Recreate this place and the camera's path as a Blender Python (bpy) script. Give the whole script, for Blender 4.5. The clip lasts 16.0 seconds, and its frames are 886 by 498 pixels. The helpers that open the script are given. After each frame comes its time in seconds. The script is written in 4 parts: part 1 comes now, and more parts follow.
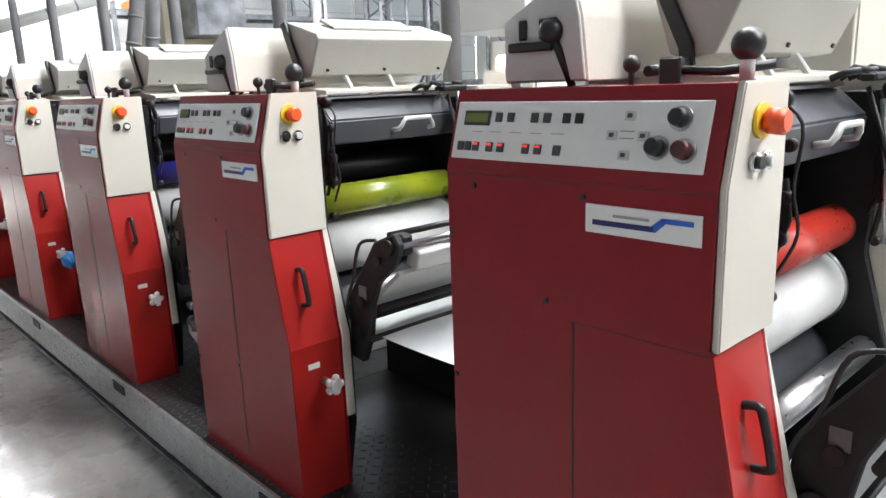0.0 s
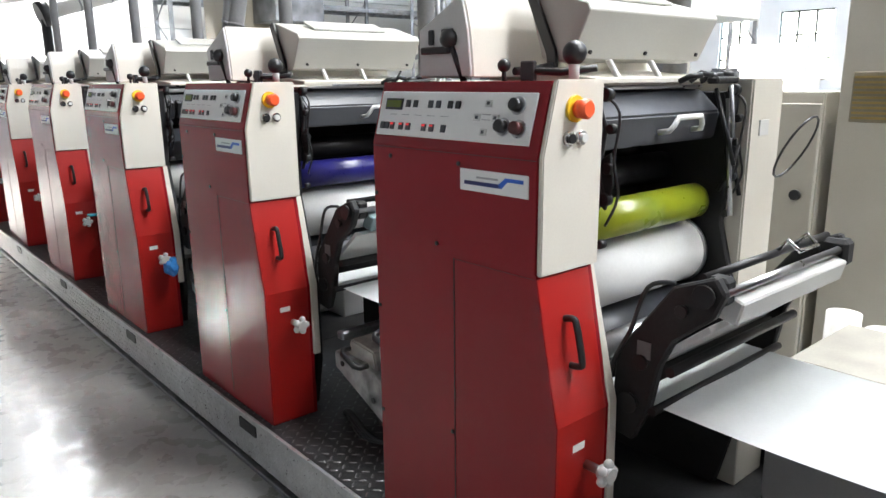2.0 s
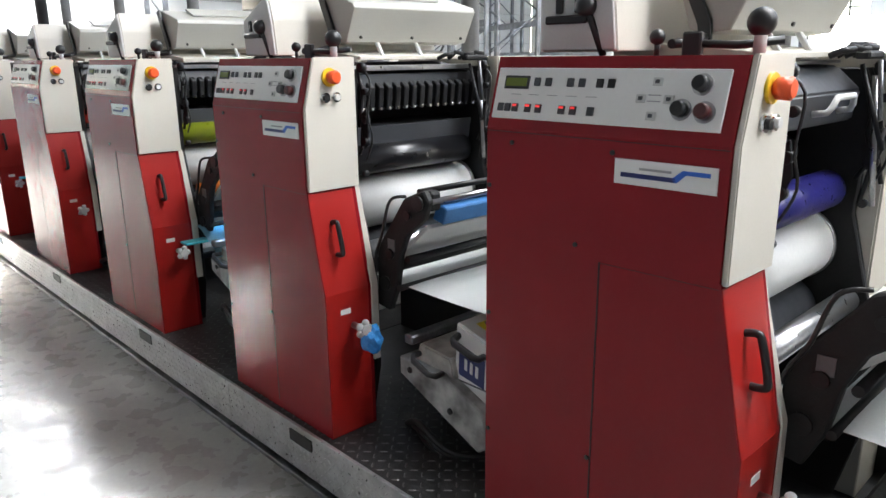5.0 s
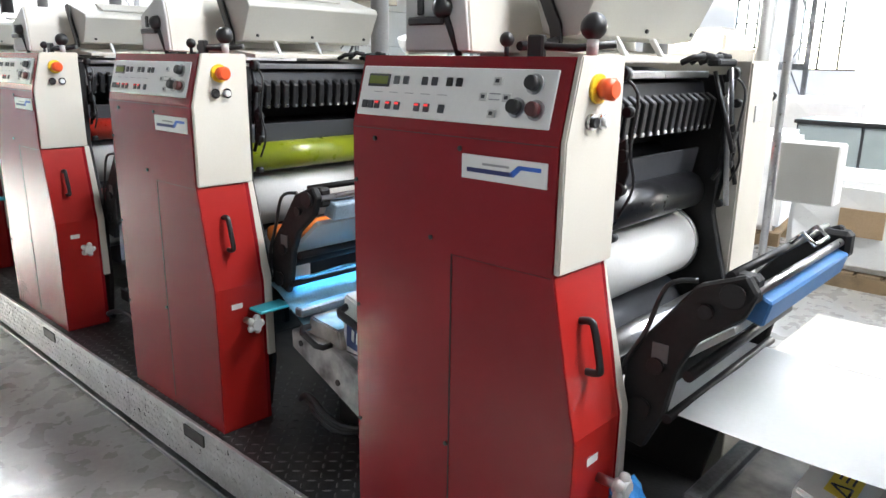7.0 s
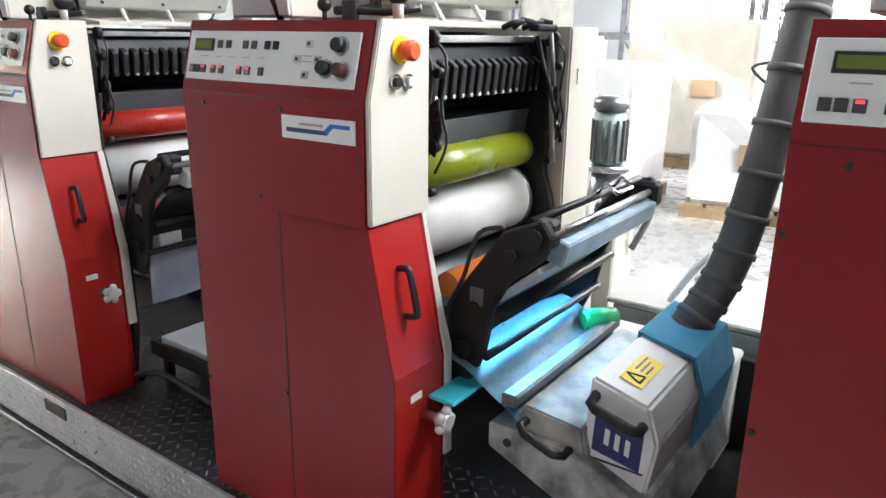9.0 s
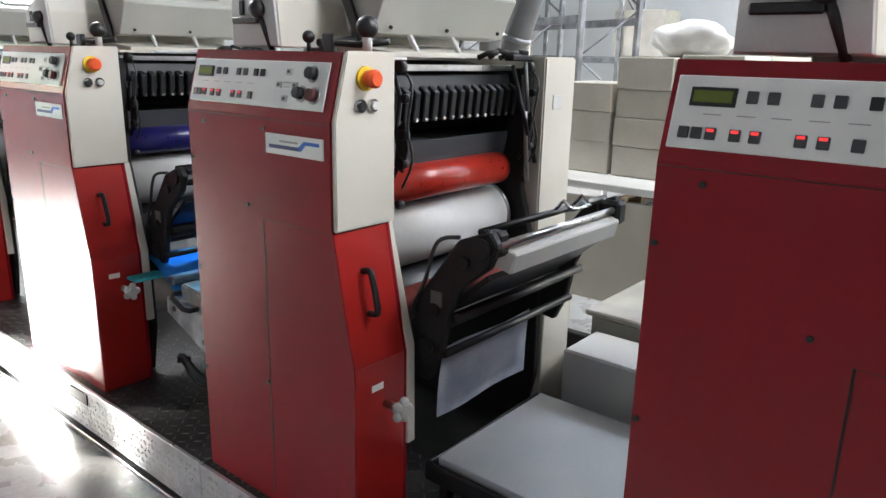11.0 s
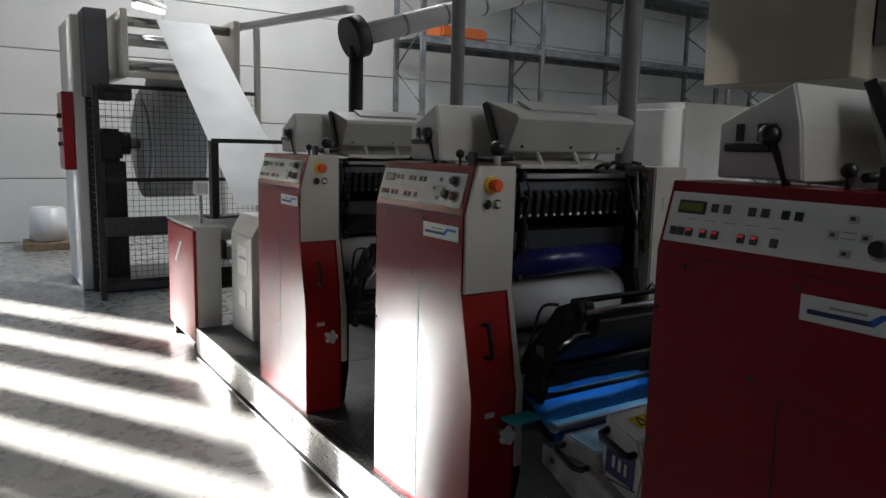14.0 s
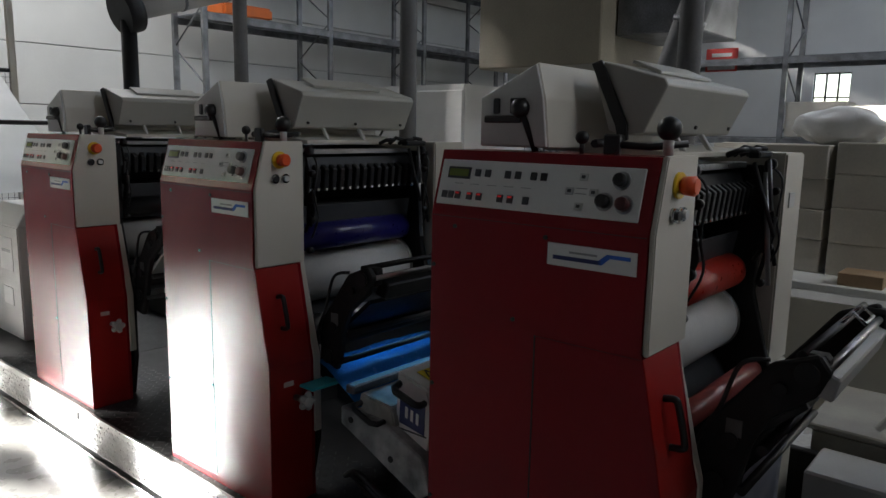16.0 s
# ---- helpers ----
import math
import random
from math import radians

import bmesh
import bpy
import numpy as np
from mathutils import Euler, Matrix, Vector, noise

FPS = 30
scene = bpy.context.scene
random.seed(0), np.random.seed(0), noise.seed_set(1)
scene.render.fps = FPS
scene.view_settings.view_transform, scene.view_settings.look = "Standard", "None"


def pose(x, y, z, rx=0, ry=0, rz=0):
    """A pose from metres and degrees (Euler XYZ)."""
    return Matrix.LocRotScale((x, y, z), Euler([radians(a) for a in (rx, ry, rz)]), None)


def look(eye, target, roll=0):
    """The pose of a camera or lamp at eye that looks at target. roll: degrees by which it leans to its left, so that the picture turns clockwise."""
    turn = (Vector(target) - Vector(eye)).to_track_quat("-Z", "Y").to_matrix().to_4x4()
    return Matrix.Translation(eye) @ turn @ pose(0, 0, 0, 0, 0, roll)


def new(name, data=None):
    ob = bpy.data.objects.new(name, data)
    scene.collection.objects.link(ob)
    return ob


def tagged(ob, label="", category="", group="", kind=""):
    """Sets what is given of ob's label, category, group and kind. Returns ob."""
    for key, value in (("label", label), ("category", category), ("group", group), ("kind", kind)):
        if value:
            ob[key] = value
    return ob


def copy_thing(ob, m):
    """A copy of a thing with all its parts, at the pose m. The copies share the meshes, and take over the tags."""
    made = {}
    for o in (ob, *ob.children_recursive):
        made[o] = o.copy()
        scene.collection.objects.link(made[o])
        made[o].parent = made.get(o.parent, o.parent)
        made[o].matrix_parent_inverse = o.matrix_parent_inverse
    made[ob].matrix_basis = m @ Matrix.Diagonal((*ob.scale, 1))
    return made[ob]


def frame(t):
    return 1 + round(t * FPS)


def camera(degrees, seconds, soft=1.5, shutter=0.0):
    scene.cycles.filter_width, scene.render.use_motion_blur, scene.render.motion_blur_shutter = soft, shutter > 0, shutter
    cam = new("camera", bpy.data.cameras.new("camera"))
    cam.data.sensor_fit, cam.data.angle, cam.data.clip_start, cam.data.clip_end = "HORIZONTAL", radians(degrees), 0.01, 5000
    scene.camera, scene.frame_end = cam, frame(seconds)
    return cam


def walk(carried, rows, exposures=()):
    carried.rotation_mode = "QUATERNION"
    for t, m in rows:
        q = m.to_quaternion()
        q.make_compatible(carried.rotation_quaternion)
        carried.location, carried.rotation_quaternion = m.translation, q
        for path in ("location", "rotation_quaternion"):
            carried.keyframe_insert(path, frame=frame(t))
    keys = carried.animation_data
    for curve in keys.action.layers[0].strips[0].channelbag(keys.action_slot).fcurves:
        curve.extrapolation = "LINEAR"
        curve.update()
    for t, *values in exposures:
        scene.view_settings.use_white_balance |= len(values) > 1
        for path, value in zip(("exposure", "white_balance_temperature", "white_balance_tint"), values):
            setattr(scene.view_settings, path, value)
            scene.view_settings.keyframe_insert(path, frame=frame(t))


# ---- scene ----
cam = camera(63.49, 16.0, soft=1.5)
PATH = [
    (0.0, pose(-1.150, -0.540, 1.639, 76.86, 2.05, -43.20)),
    (0.5, pose(-1.223, -0.342, 1.639, 78.22, 1.49, -42.78)),
    (1.0, pose(-1.307, -0.143, 1.667, 77.35, 1.57, -43.28)),
    (1.5, pose(-1.310, 0.102, 1.639, 76.98, 0.60, -41.02)),
    (2.0, pose(-1.266, 0.401, 1.626, 76.67, 0.61, -40.82)),
    (2.5, pose(-1.314, 0.697, 1.633, 76.04, 0.37, -45.45)),
    (3.0, pose(-1.326, 1.034, 1.619, 75.80, 0.53, -44.57)),
    (3.5, pose(-1.359, 1.346, 1.628, 76.07, 0.84, -42.56)),
    (4.0, pose(-1.386, 1.667, 1.622, 75.81, 0.17, -43.65)),
    (4.5, pose(-1.431, 2.002, 1.641, 75.49, 0.91, -45.46)),
    (5.0, pose(-1.389, 2.391, 1.625, 74.86, 0.57, -43.78)),
    (7.5, pose(-1.247, 3.995, 1.597, 74.84, -0.99, -47.92)),
    (8.0, pose(-1.218, 4.319, 1.571, 73.47, -0.94, -47.95)),
    (8.5, pose(-1.199, 4.613, 1.556, 74.63, -2.44, -51.73)),
    (9.0, pose(-1.217, 4.939, 1.591, 73.33, -0.68, -54.28)),
    (9.5, pose(-1.196, 5.291, 1.586, 73.28, -0.78, -50.53)),
    (10.0, pose(-1.184, 5.614, 1.584, 74.52, -1.43, -50.74)),
    (12.5, pose(-1.366, 6.732, 1.676, 77.91, 0.01, -43.29)),
    (13.0, pose(-1.378, 6.892, 1.673, 79.55, -0.06, -35.47)),
    (13.5, pose(-1.410, 6.940, 1.683, 80.70, -1.10, -33.11)),
    (14.0, pose(-1.475, 6.951, 1.697, 81.65, -1.34, -33.35)),
    (14.5, pose(-1.555, 6.914, 1.690, 81.16, -0.84, -37.84)),
    (15.0, pose(-1.563, 6.878, 1.679, 80.89, -0.17, -42.55)),
    (15.5, pose(-1.565, 6.848, 1.670, 80.52, -0.91, -47.63)),
    (16.0, pose(-1.534, 6.829, 1.669, 80.68, -1.02, -49.51)),
]
EXPOSURES = [(0.0, 5.4), (5.0, 5.35), (8.0, 5.85), (10.0, 5.8), (12.3, 4.3), (13.0, 3.6), (14.0, 3.05), (16.0, 2.95)]
walk(cam, PATH, EXPOSURES)

# ---- world, sun and daylight ----
SUN_WAY = Vector((0.90, -1.40, -0.67)).normalized()
world = bpy.data.worlds.new("sky")
scene.world = world
world.use_nodes = True
wn = world.node_tree
sky = wn.nodes.new("ShaderNodeTexSky")
sky.sky_type, sky.sun_disc = "NISHITA", False
sky.sun_elevation = math.asin(-SUN_WAY.z)
sky.sun_rotation = math.atan2(-SUN_WAY.x, -SUN_WAY.y)
wn.links.new(sky.outputs[0], wn.nodes["Background"].inputs[0])
wn.nodes["Background"].inputs[1].default_value = 0.09


def lamp(name, kind, m, energy, color, **more):
    data = bpy.data.lights.new(name, kind)
    data.energy, data.color = energy, color
    for key, value in more.items():
        if key == "angle":
            data.angle = value
        if key == "size":
            data.shape, data.size, data.size_y = "RECTANGLE", value[0], value[1]
    ob = new(name, data)
    ob.matrix_world = m
    return ob


lamp("sun", "SUN", look((-9, 14, 7), Vector((-9, 14, 7)) + SUN_WAY), 5.0, (1, 0.975, 0.94), angle=radians(1.6))
# Added roof fill lamps that brighten the press and hall; no known source.
ROOF_FILLS = [(2.6, -4.6), (2.6, 1.2), (9.0, -2.0), (9.0, 4.0), (9.0, 10.0), (15.5, 4.0), (15.5, 11.0), (2.6, 17.2)]
FILL_SIZE = (1.6, 5.0)
for sx, sy in ROOF_FILLS:
    lamp("skylight_daylight", "AREA", look((sx, sy, 6.94), (sx, sy, 0), 0), (42 if sy > 9 else 25) if sx < 3 else (6 if sy > 9 else 7), (0.985, 0.975, 0.95), size=FILL_SIZE)

for uy, power in ((6.0, 0.06), (9.0, 0.035)):
    lamp("uv_tube_glow", "AREA", look((0.55, uy - 0.15, 0.845), (0.55, uy - 0.2, 0.6), 0), power, (0.15, 0.55, 1.0), size=(0.55, 0.03))


# ---- materials ----
def mat(name, color, rough=0.5, metal=0.0, var=0.12, scale=6.0, fine=90.0, bump=0.05, stain=None, emit=0.0, coat=0.0, spec=0.5, uneven=0.07):
    """A painted or plain surface: colour with coarse and fine variation, uneven gloss and fine relief."""
    m = bpy.data.materials.new(name)
    m.use_nodes = True
    t = m.node_tree
    b = t.nodes["Principled BSDF"]
    co = t.nodes.new("ShaderNodeTexCoord")
    inf = t.nodes.new("ShaderNodeObjectInfo")
    add = t.nodes.new("ShaderNodeVectorMath")
    add.operation = "MULTIPLY_ADD"
    add.inputs[1].default_value = (1, 1, 1)
    t.links.new(co.outputs["Object"], add.inputs[0])
    sc = t.nodes.new("ShaderNodeVectorMath")
    sc.operation = "SCALE"
    sc.inputs[0].default_value = (7.0, 3.0, 5.0)
    t.links.new(inf.outputs["Random"], sc.inputs[3])
    t.links.new(sc.outputs[0], add.inputs[2])
    n1 = t.nodes.new("ShaderNodeTexNoise")
    n1.inputs["Scale"].default_value, n1.inputs["Detail"].default_value = scale, 3
    n2 = t.nodes.new("ShaderNodeTexNoise")
    n2.inputs["Scale"].default_value, n2.inputs["Detail"].default_value = fine, 3
    for n in (n1, n2):
        t.links.new(add.outputs[0], n.inputs["Vector"])
    ramp = t.nodes.new("ShaderNodeValToRGB")
    c = Vector(color)
    lo = Vector(stain) if stain else c * (1 - 2.2 * var)
    ramp.color_ramp.elements[0].position, ramp.color_ramp.elements[1].position = 0.22, 0.72
    ramp.color_ramp.elements[0].color = (*lo, 1)
    ramp.color_ramp.elements[1].color = (*c, 1)
    t.links.new(n1.outputs[0], ramp.inputs[0])
    mix = t.nodes.new("ShaderNodeMix")
    mix.data_type, mix.blend_type = "RGBA", "MULTIPLY"
    mix.inputs[0].default_value = min(1.0, var * 2)
    t.links.new(ramp.outputs[0], mix.inputs[6])
    t.links.new(n2.outputs[0], mix.inputs[7])
    t.links.new(mix.outputs[2], b.inputs["Base Color"])
    rr = t.nodes.new("ShaderNodeMapRange")
    rr.inputs[3].default_value, rr.inputs[4].default_value = max(0.03, rough - uneven), min(1, rough + uneven)
    n3 = t.nodes.new("ShaderNodeTexNoise")
    n3.inputs["Scale"].default_value, n3.inputs["Detail"].default_value = scale * 4, 2
    t.links.new(add.outputs[0], n3.inputs["Vector"])
    t.links.new(n3.outputs[0], rr.inputs[0])
    t.links.new(rr.outputs[0], b.inputs["Roughness"])
    b.inputs["Metallic"].default_value = metal
    b.inputs["Coat Weight"].default_value = coat
    b.inputs["Coat Roughness"].default_value = 0.22
    b.inputs["Specular IOR Level"].default_value = spec
    bp = t.nodes.new("ShaderNodeBump")
    bp.inputs["Strength"].default_value, bp.inputs["Distance"].default_value = bump, 0.004
    t.links.new(n2.outputs[0], bp.inputs["Height"])
    t.links.new(bp.outputs[0], b.inputs["Normal"])
    if emit:
        b.inputs["Emission Color"].default_value = (*color, 1)
        b.inputs["Emission Strength"].default_value = emit
    return m


HOOD = mat("grey_beige_hood_paint", (0.44, 0.435, 0.39), 0.42, var=0.05, scale=4, fine=160, bump=0.05)
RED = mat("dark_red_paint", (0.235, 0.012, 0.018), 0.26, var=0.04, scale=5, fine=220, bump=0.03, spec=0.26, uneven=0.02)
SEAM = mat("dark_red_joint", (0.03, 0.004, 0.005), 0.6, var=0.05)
# brighter than RED, for the side doors and the infeed door
BRIGHT_RED = mat("brighter_red", (0.38, 0.015, 0.012), 0.35, var=0.06, scale=3, fine=220, bump=0.05)
CREAM = mat("cream_paint", (0.59, 0.56, 0.485), 0.45, var=0.05, scale=3, fine=200, bump=0.05)
# darker than CREAM, mottled at random; for the gear housings
DARKCREAM = mat("dark_mottled_cream", (0.36, 0.345, 0.30), 0.45, var=0.1, scale=5, stain=(0.19, 0.18, 0.16))
GREYWHITE = mat("pale_grey_paint", (0.58, 0.58, 0.56), 0.45, var=0.06, scale=3, fine=150)
PANEL = mat("white_panel_foil", (0.78, 0.78, 0.76), 0.4, var=0.03, scale=3)
WHITE = mat("white_plastic", (0.8, 0.8, 0.78), 0.45, var=0.04)
BLACK = mat("black_plastic", (0.012, 0.012, 0.013), 0.4, var=0.15)
DARK = mat("oily_dark_steel", (0.02, 0.02, 0.022), 0.42, metal=0.3, var=0.25, scale=9)
GREASE = mat("greasy_black_iron", (0.012, 0.012, 0.013), 0.7, var=0.3, scale=14, bump=0.3)
ANTHRACITE = mat("anthracite_cover", (0.055, 0.058, 0.065), 0.4, var=0.1)
STEEL = mat("bare_steel", (0.55, 0.55, 0.56), 0.3, metal=1.0, var=0.15, scale=10)
GALV = mat("galvanised_steel", (0.42, 0.43, 0.45), 0.38, metal=0.85, var=0.3, scale=5, bump=0.15)
CHROME = mat("chrome", (0.75, 0.75, 0.76), 0.15, metal=1.0, var=0.05)
TREAD = mat("worn_tread_plate", (0.07, 0.07, 0.07), 0.45, metal=0.5, var=0.25, scale=9, bump=0.2)
LUG = mat("rubbed_steel_lug", (0.24, 0.24, 0.24), 0.38, metal=0.9, var=0.25, scale=4, bump=0.1)
PLINTH = mat("scuffed_zinc_plinth", (0.66, 0.67, 0.67), 0.32, metal=0.72, var=0.14, scale=14, fine=60, bump=0.5, uneven=0.12)
BLANKET = mat("white_cylinder_blanket", (0.70, 0.70, 0.68), 0.45, var=0.07, scale=7)
PAPER = mat("white_paper_web", (0.60, 0.61, 0.61), 0.5, var=0.05, scale=3, stain=(0.47, 0.50, 0.49))
INK_YELLOW = mat("yellow_green_ink", (0.27, 0.29, 0.012), 0.28, var=0.1, scale=4, stain=(0.11, 0.17, 0.014), uneven=0.02)
INK_BLUE = mat("dark_blue_ink", (0.018, 0.016, 0.16), 0.3, var=0.2, scale=12)
INK_RED = mat("red_ink", (0.55, 0.035, 0.02), 0.3, var=0.2, scale=12)
INK_BLACK = mat("black_ink", (0.008, 0.008, 0.01), 0.3, var=0.2)
LOGO_BLUE = mat("logo_blue", (0.02, 0.12, 0.55), 0.4, var=0.02)
LOGO_NAVY = mat("logo_navy", (0.012, 0.02, 0.12), 0.4, var=0.02)
GREYINK = mat("grey_print", (0.3, 0.3, 0.3), 0.5, var=0.02)
BENCHGREY = mat("grey_green_bench_paint", (0.24, 0.28, 0.28), 0.5, var=0.06)
ESTOP = mat("red_orange_plastic", (0.75, 0.09, 0.02), 0.35, var=0.03)
YELLOW = mat("yellow_plastic", (0.8, 0.5, 0.02), 0.4, var=0.03)
LCD = mat("green_display", (0.15, 0.19, 0.03), 0.2, var=0.05)
LED = mat("red_indicator", (0.9, 0.05, 0.05), 0.3, var=0.02, emit=0.022)
WARNYELLOW = mat("warning_yellow", (0.85, 0.66, 0.03), 0.45, var=0.04)
SHEETBLUE = mat("blue_protective_film", (0.06, 0.34, 0.85), 0.25, var=0.12, scale=6)
CYAN = mat("plain_cyan", (0.05, 0.55, 0.65), 0.3, var=0.1)
GREEN = mat("green_sheen", (0.02, 0.5, 0.15), 0.3, var=0.1)
BROWNBOX = mat("beige_duct_paint", (0.36, 0.32, 0.24), 0.6, var=0.15, scale=2)
CARD = mat("cardboard", (0.42, 0.29, 0.17), 0.75, var=0.12, scale=5)
CARTON = mat("white_carton", (0.62, 0.58, 0.5), 0.7, var=0.1, scale=4)
WRAP = mat("stretch_film", (0.74, 0.74, 0.73), 0.3, var=0.04, scale=9, bump=0.35)
WOOD = mat("pallet_wood", (0.32, 0.22, 0.12), 0.8, var=0.2, scale=9)
RUBBER = mat("grey_rubber_hose", (0.18, 0.18, 0.18), 0.6, var=0.15)
WALLP = mat("white_sandwich_panel", (0.68, 0.68, 0.66), 0.55, var=0.05, scale=1.2, fine=60)
GREYWALL = mat("grey_blockwork_paint", (0.19, 0.19, 0.195), 0.7, var=0.12, scale=1.5)
CEIL = mat("grey_ceiling_sheet", (0.5, 0.5, 0.5), 0.7, var=0.08, scale=1)
OCHRE = mat("ochre_vent", (0.45, 0.33, 0.12), 0.6, var=0.1)
ORANGE = mat("orange_plastic", (0.8, 0.18, 0.03), 0.5, var=0.1)
DULLRED = mat("dull_red_plastic", (0.07, 0.012, 0.012), 0.35, var=0.05)
REDSIGN = mat("red_sign", (0.65, 0.05, 0.04), 0.5, var=0.05)
KRAFT = mat("grey_paper_reel", (0.36, 0.37, 0.39), 0.6, var=0.06, scale=4)
TUBE = mat("fluorescent_tube", (1, 0.98, 0.94), 0.4, var=0.0, emit=1.5)


def concrete():
    m = mat("polished_concrete", (0.42, 0.41, 0.38), 0.26, var=0.18, scale=1.1, fine=45, stain=(0.19, 0.19, 0.185), bump=0.05)
    t = m.node_tree
    b = t.nodes["Principled BSDF"]
    n = t.nodes.new("ShaderNodeTexNoise")
    n.inputs["Scale"].default_value, n.inputs["Detail"].default_value = 9.0, 3
    co = t.nodes.new("ShaderNodeTexCoord")
    t.links.new(co.outputs["Object"], n.inputs["Vector"])
    r = t.nodes.new("ShaderNodeMapRange")
    r.inputs[1].default_value, r.inputs[2].default_value = 0.35, 0.7
    r.inputs[3].default_value, r.inputs[4].default_value = 0.22, 0.40
    t.links.new(n.outputs[0], r.inputs[0])
    t.links.new(r.outputs[0], b.inputs["Roughness"])
    return m


FLOOR = concrete()


# ---- mesh helpers ----
def bm_box(x0, x1, y0, y1, z0, z1, bevel=0.0, seg=1, bm=None):
    """An upright box; with bm given it is added to that mesh."""
    own = bm is None
    b = bmesh.new()
    vs = [b.verts.new((x, y, z)) for x in (x0, x1) for y in (y0, y1) for z in (z0, z1)]
    for f in ((0, 1, 3, 2), (4, 6, 7, 5), (0, 4, 5, 1), (2, 3, 7, 6), (0, 2, 6, 4), (1, 5, 7, 3)):
        b.faces.new([vs[i] for i in f])
    bmesh.ops.recalc_face_normals(b, faces=b.faces)
    if bevel:
        bmesh.ops.bevel(b, geom=list(b.edges), offset=bevel, segments=seg, affect="EDGES")
    return b if own else join(bm, b)


def join(bm, other, m=None):
    if m is not None:
        other.transform(m)
    me = bpy.data.meshes.new("joined")
    other.to_mesh(me)
    bm.from_mesh(me)
    other.free()
    bpy.data.meshes.remove(me)
    return bm


def bm_prism(axis, a0, a1, outline, bevel=0.0, seg=1):
    """An outline, given in the two other axes, drawn out along axis (0 x, 1 y, 2 z) from a0 to a1."""
    b = bmesh.new()
    rings = []
    for a in (a0, a1):
        ring = []
        for p, q in outline:
            co = [p, q]
            co.insert(axis, a)
            ring.append(b.verts.new(co))
        rings.append(ring)
    n = len(outline)
    b.faces.new(rings[0])
    b.faces.new(rings[1][::-1])
    for i in range(n):
        j = (i + 1) % n
        b.faces.new((rings[0][i], rings[1][i], rings[1][j], rings[0][j]))
    bmesh.ops.recalc_face_normals(b, faces=b.faces)
    if bevel:
        bmesh.ops.bevel(b, geom=list(b.edges), offset=bevel, segments=seg, affect="EDGES")
    return b


def bm_rod(p, q, r, n=20, r2=None, bevel=0.0):
    """A round bar from p to q."""
    p, q = Vector(p), Vector(q)
    b = bmesh.new()
    bmesh.ops.create_cone(b, cap_ends=True, segments=n, radius1=r, radius2=r if r2 is None else r2, depth=(q - p).length)
    if bevel:
        bmesh.ops.bevel(b, geom=[e for e in b.edges if len(e.link_faces) == 2 and any(len(f.verts) > 4 for f in e.link_faces)], offset=bevel, segments=2, affect="EDGES")
    for f in b.faces:
        f.smooth = len(f.verts) <= 4
    b.transform(Matrix.Translation((p + q) / 2) @ (q - p).to_track_quat("Z", "Y").to_matrix().to_4x4())
    return b


def bm_ball(c, r, n=16):
    b = bmesh.new()
    bmesh.ops.create_uvsphere(b, u_segments=n, v_segments=n // 2 + 2, radius=r)
    for f in b.faces:
        f.smooth = True
    b.transform(Matrix.Translation(c))
    return b


def bm_path(points, r, n=10):
    """A bent bar or hose through the points, with rounded bends."""
    b = bmesh.new()
    pts = [Vector(p) for p in points]
    rings = []
    up = None
    for i, p in enumerate(pts):
        d = (pts[min(i + 1, len(pts) - 1)] - pts[max(i - 1, 0)]).normalized()
        up = d.orthogonal().normalized() if up is None else (up - d * up.dot(d)).normalized()
        side = d.cross(up)
        rings.append([b.verts.new(p + (up * math.cos(a) + side * math.sin(a)) * r) for a in (2 * math.pi * k / n for k in range(n))])
    for s, e in zip(rings, rings[1:]):
        for k in range(n):
            b.faces.new((s[k], s[(k + 1) % n], e[(k + 1) % n], e[k])).smooth = True
    b.faces.new(rings[0][::-1])
    b.faces.new(rings[-1])
    bmesh.ops.recalc_face_normals(b, faces=b.faces)
    return b


def curve_points(points, steps=6):
    """Points on a smooth line through the given ones."""
    pts = [Vector(p) for p in points]
    out = []
    for i in range(len(pts) - 1):
        a, b, c, d = pts[max(i - 1, 0)], pts[i], pts[i + 1], pts[min(i + 2, len(pts) - 1)]
        for k in range(steps):
            u = k / steps
            out.append(0.5 * ((2 * b) + (c - a) * u + (2 * a - 5 * b + 4 * c - d) * u * u + (3 * b - a - 3 * c + d) * u ** 3))
    return out + [pts[-1]]


def mesh_of(name, bm, material):
    me = bpy.data.meshes.new(name)
    bm.to_mesh(me)
    bm.free()
    me.materials.append(material)
    return me


def part(name, bm, material, parent, label=""):
    ob = new(name, mesh_of(name, bm, material))
    ob.parent = parent
    return tagged(ob, label)


def thing(name, at, label, category, group="", kind=""):
    ob = new(name)
    ob.empty_display_size = 0.1
    ob.matrix_basis = pose(*at)
    return tagged(ob, label, category, group, kind)


def single(name, bm, material, label, category="", kind="", at=(0, 0, 0), group=""):
    ob = new(name, mesh_of(name, bm, material))
    ob.matrix_basis = pose(*at)
    return tagged(ob, label, category, group, kind)


# ---- the hall ----
X0, X1, Y0, Y1, ZC = -3.2, 20.0, -8.0, 20.0, 7.0
single("floor", bm_box(X0 - 0.3, X1 + 0.3, Y0 - 0.3, Y1 + 0.3, -0.3, 0), FLOOR, "worn polished grey concrete floor with dark stains", "floor", "structure")

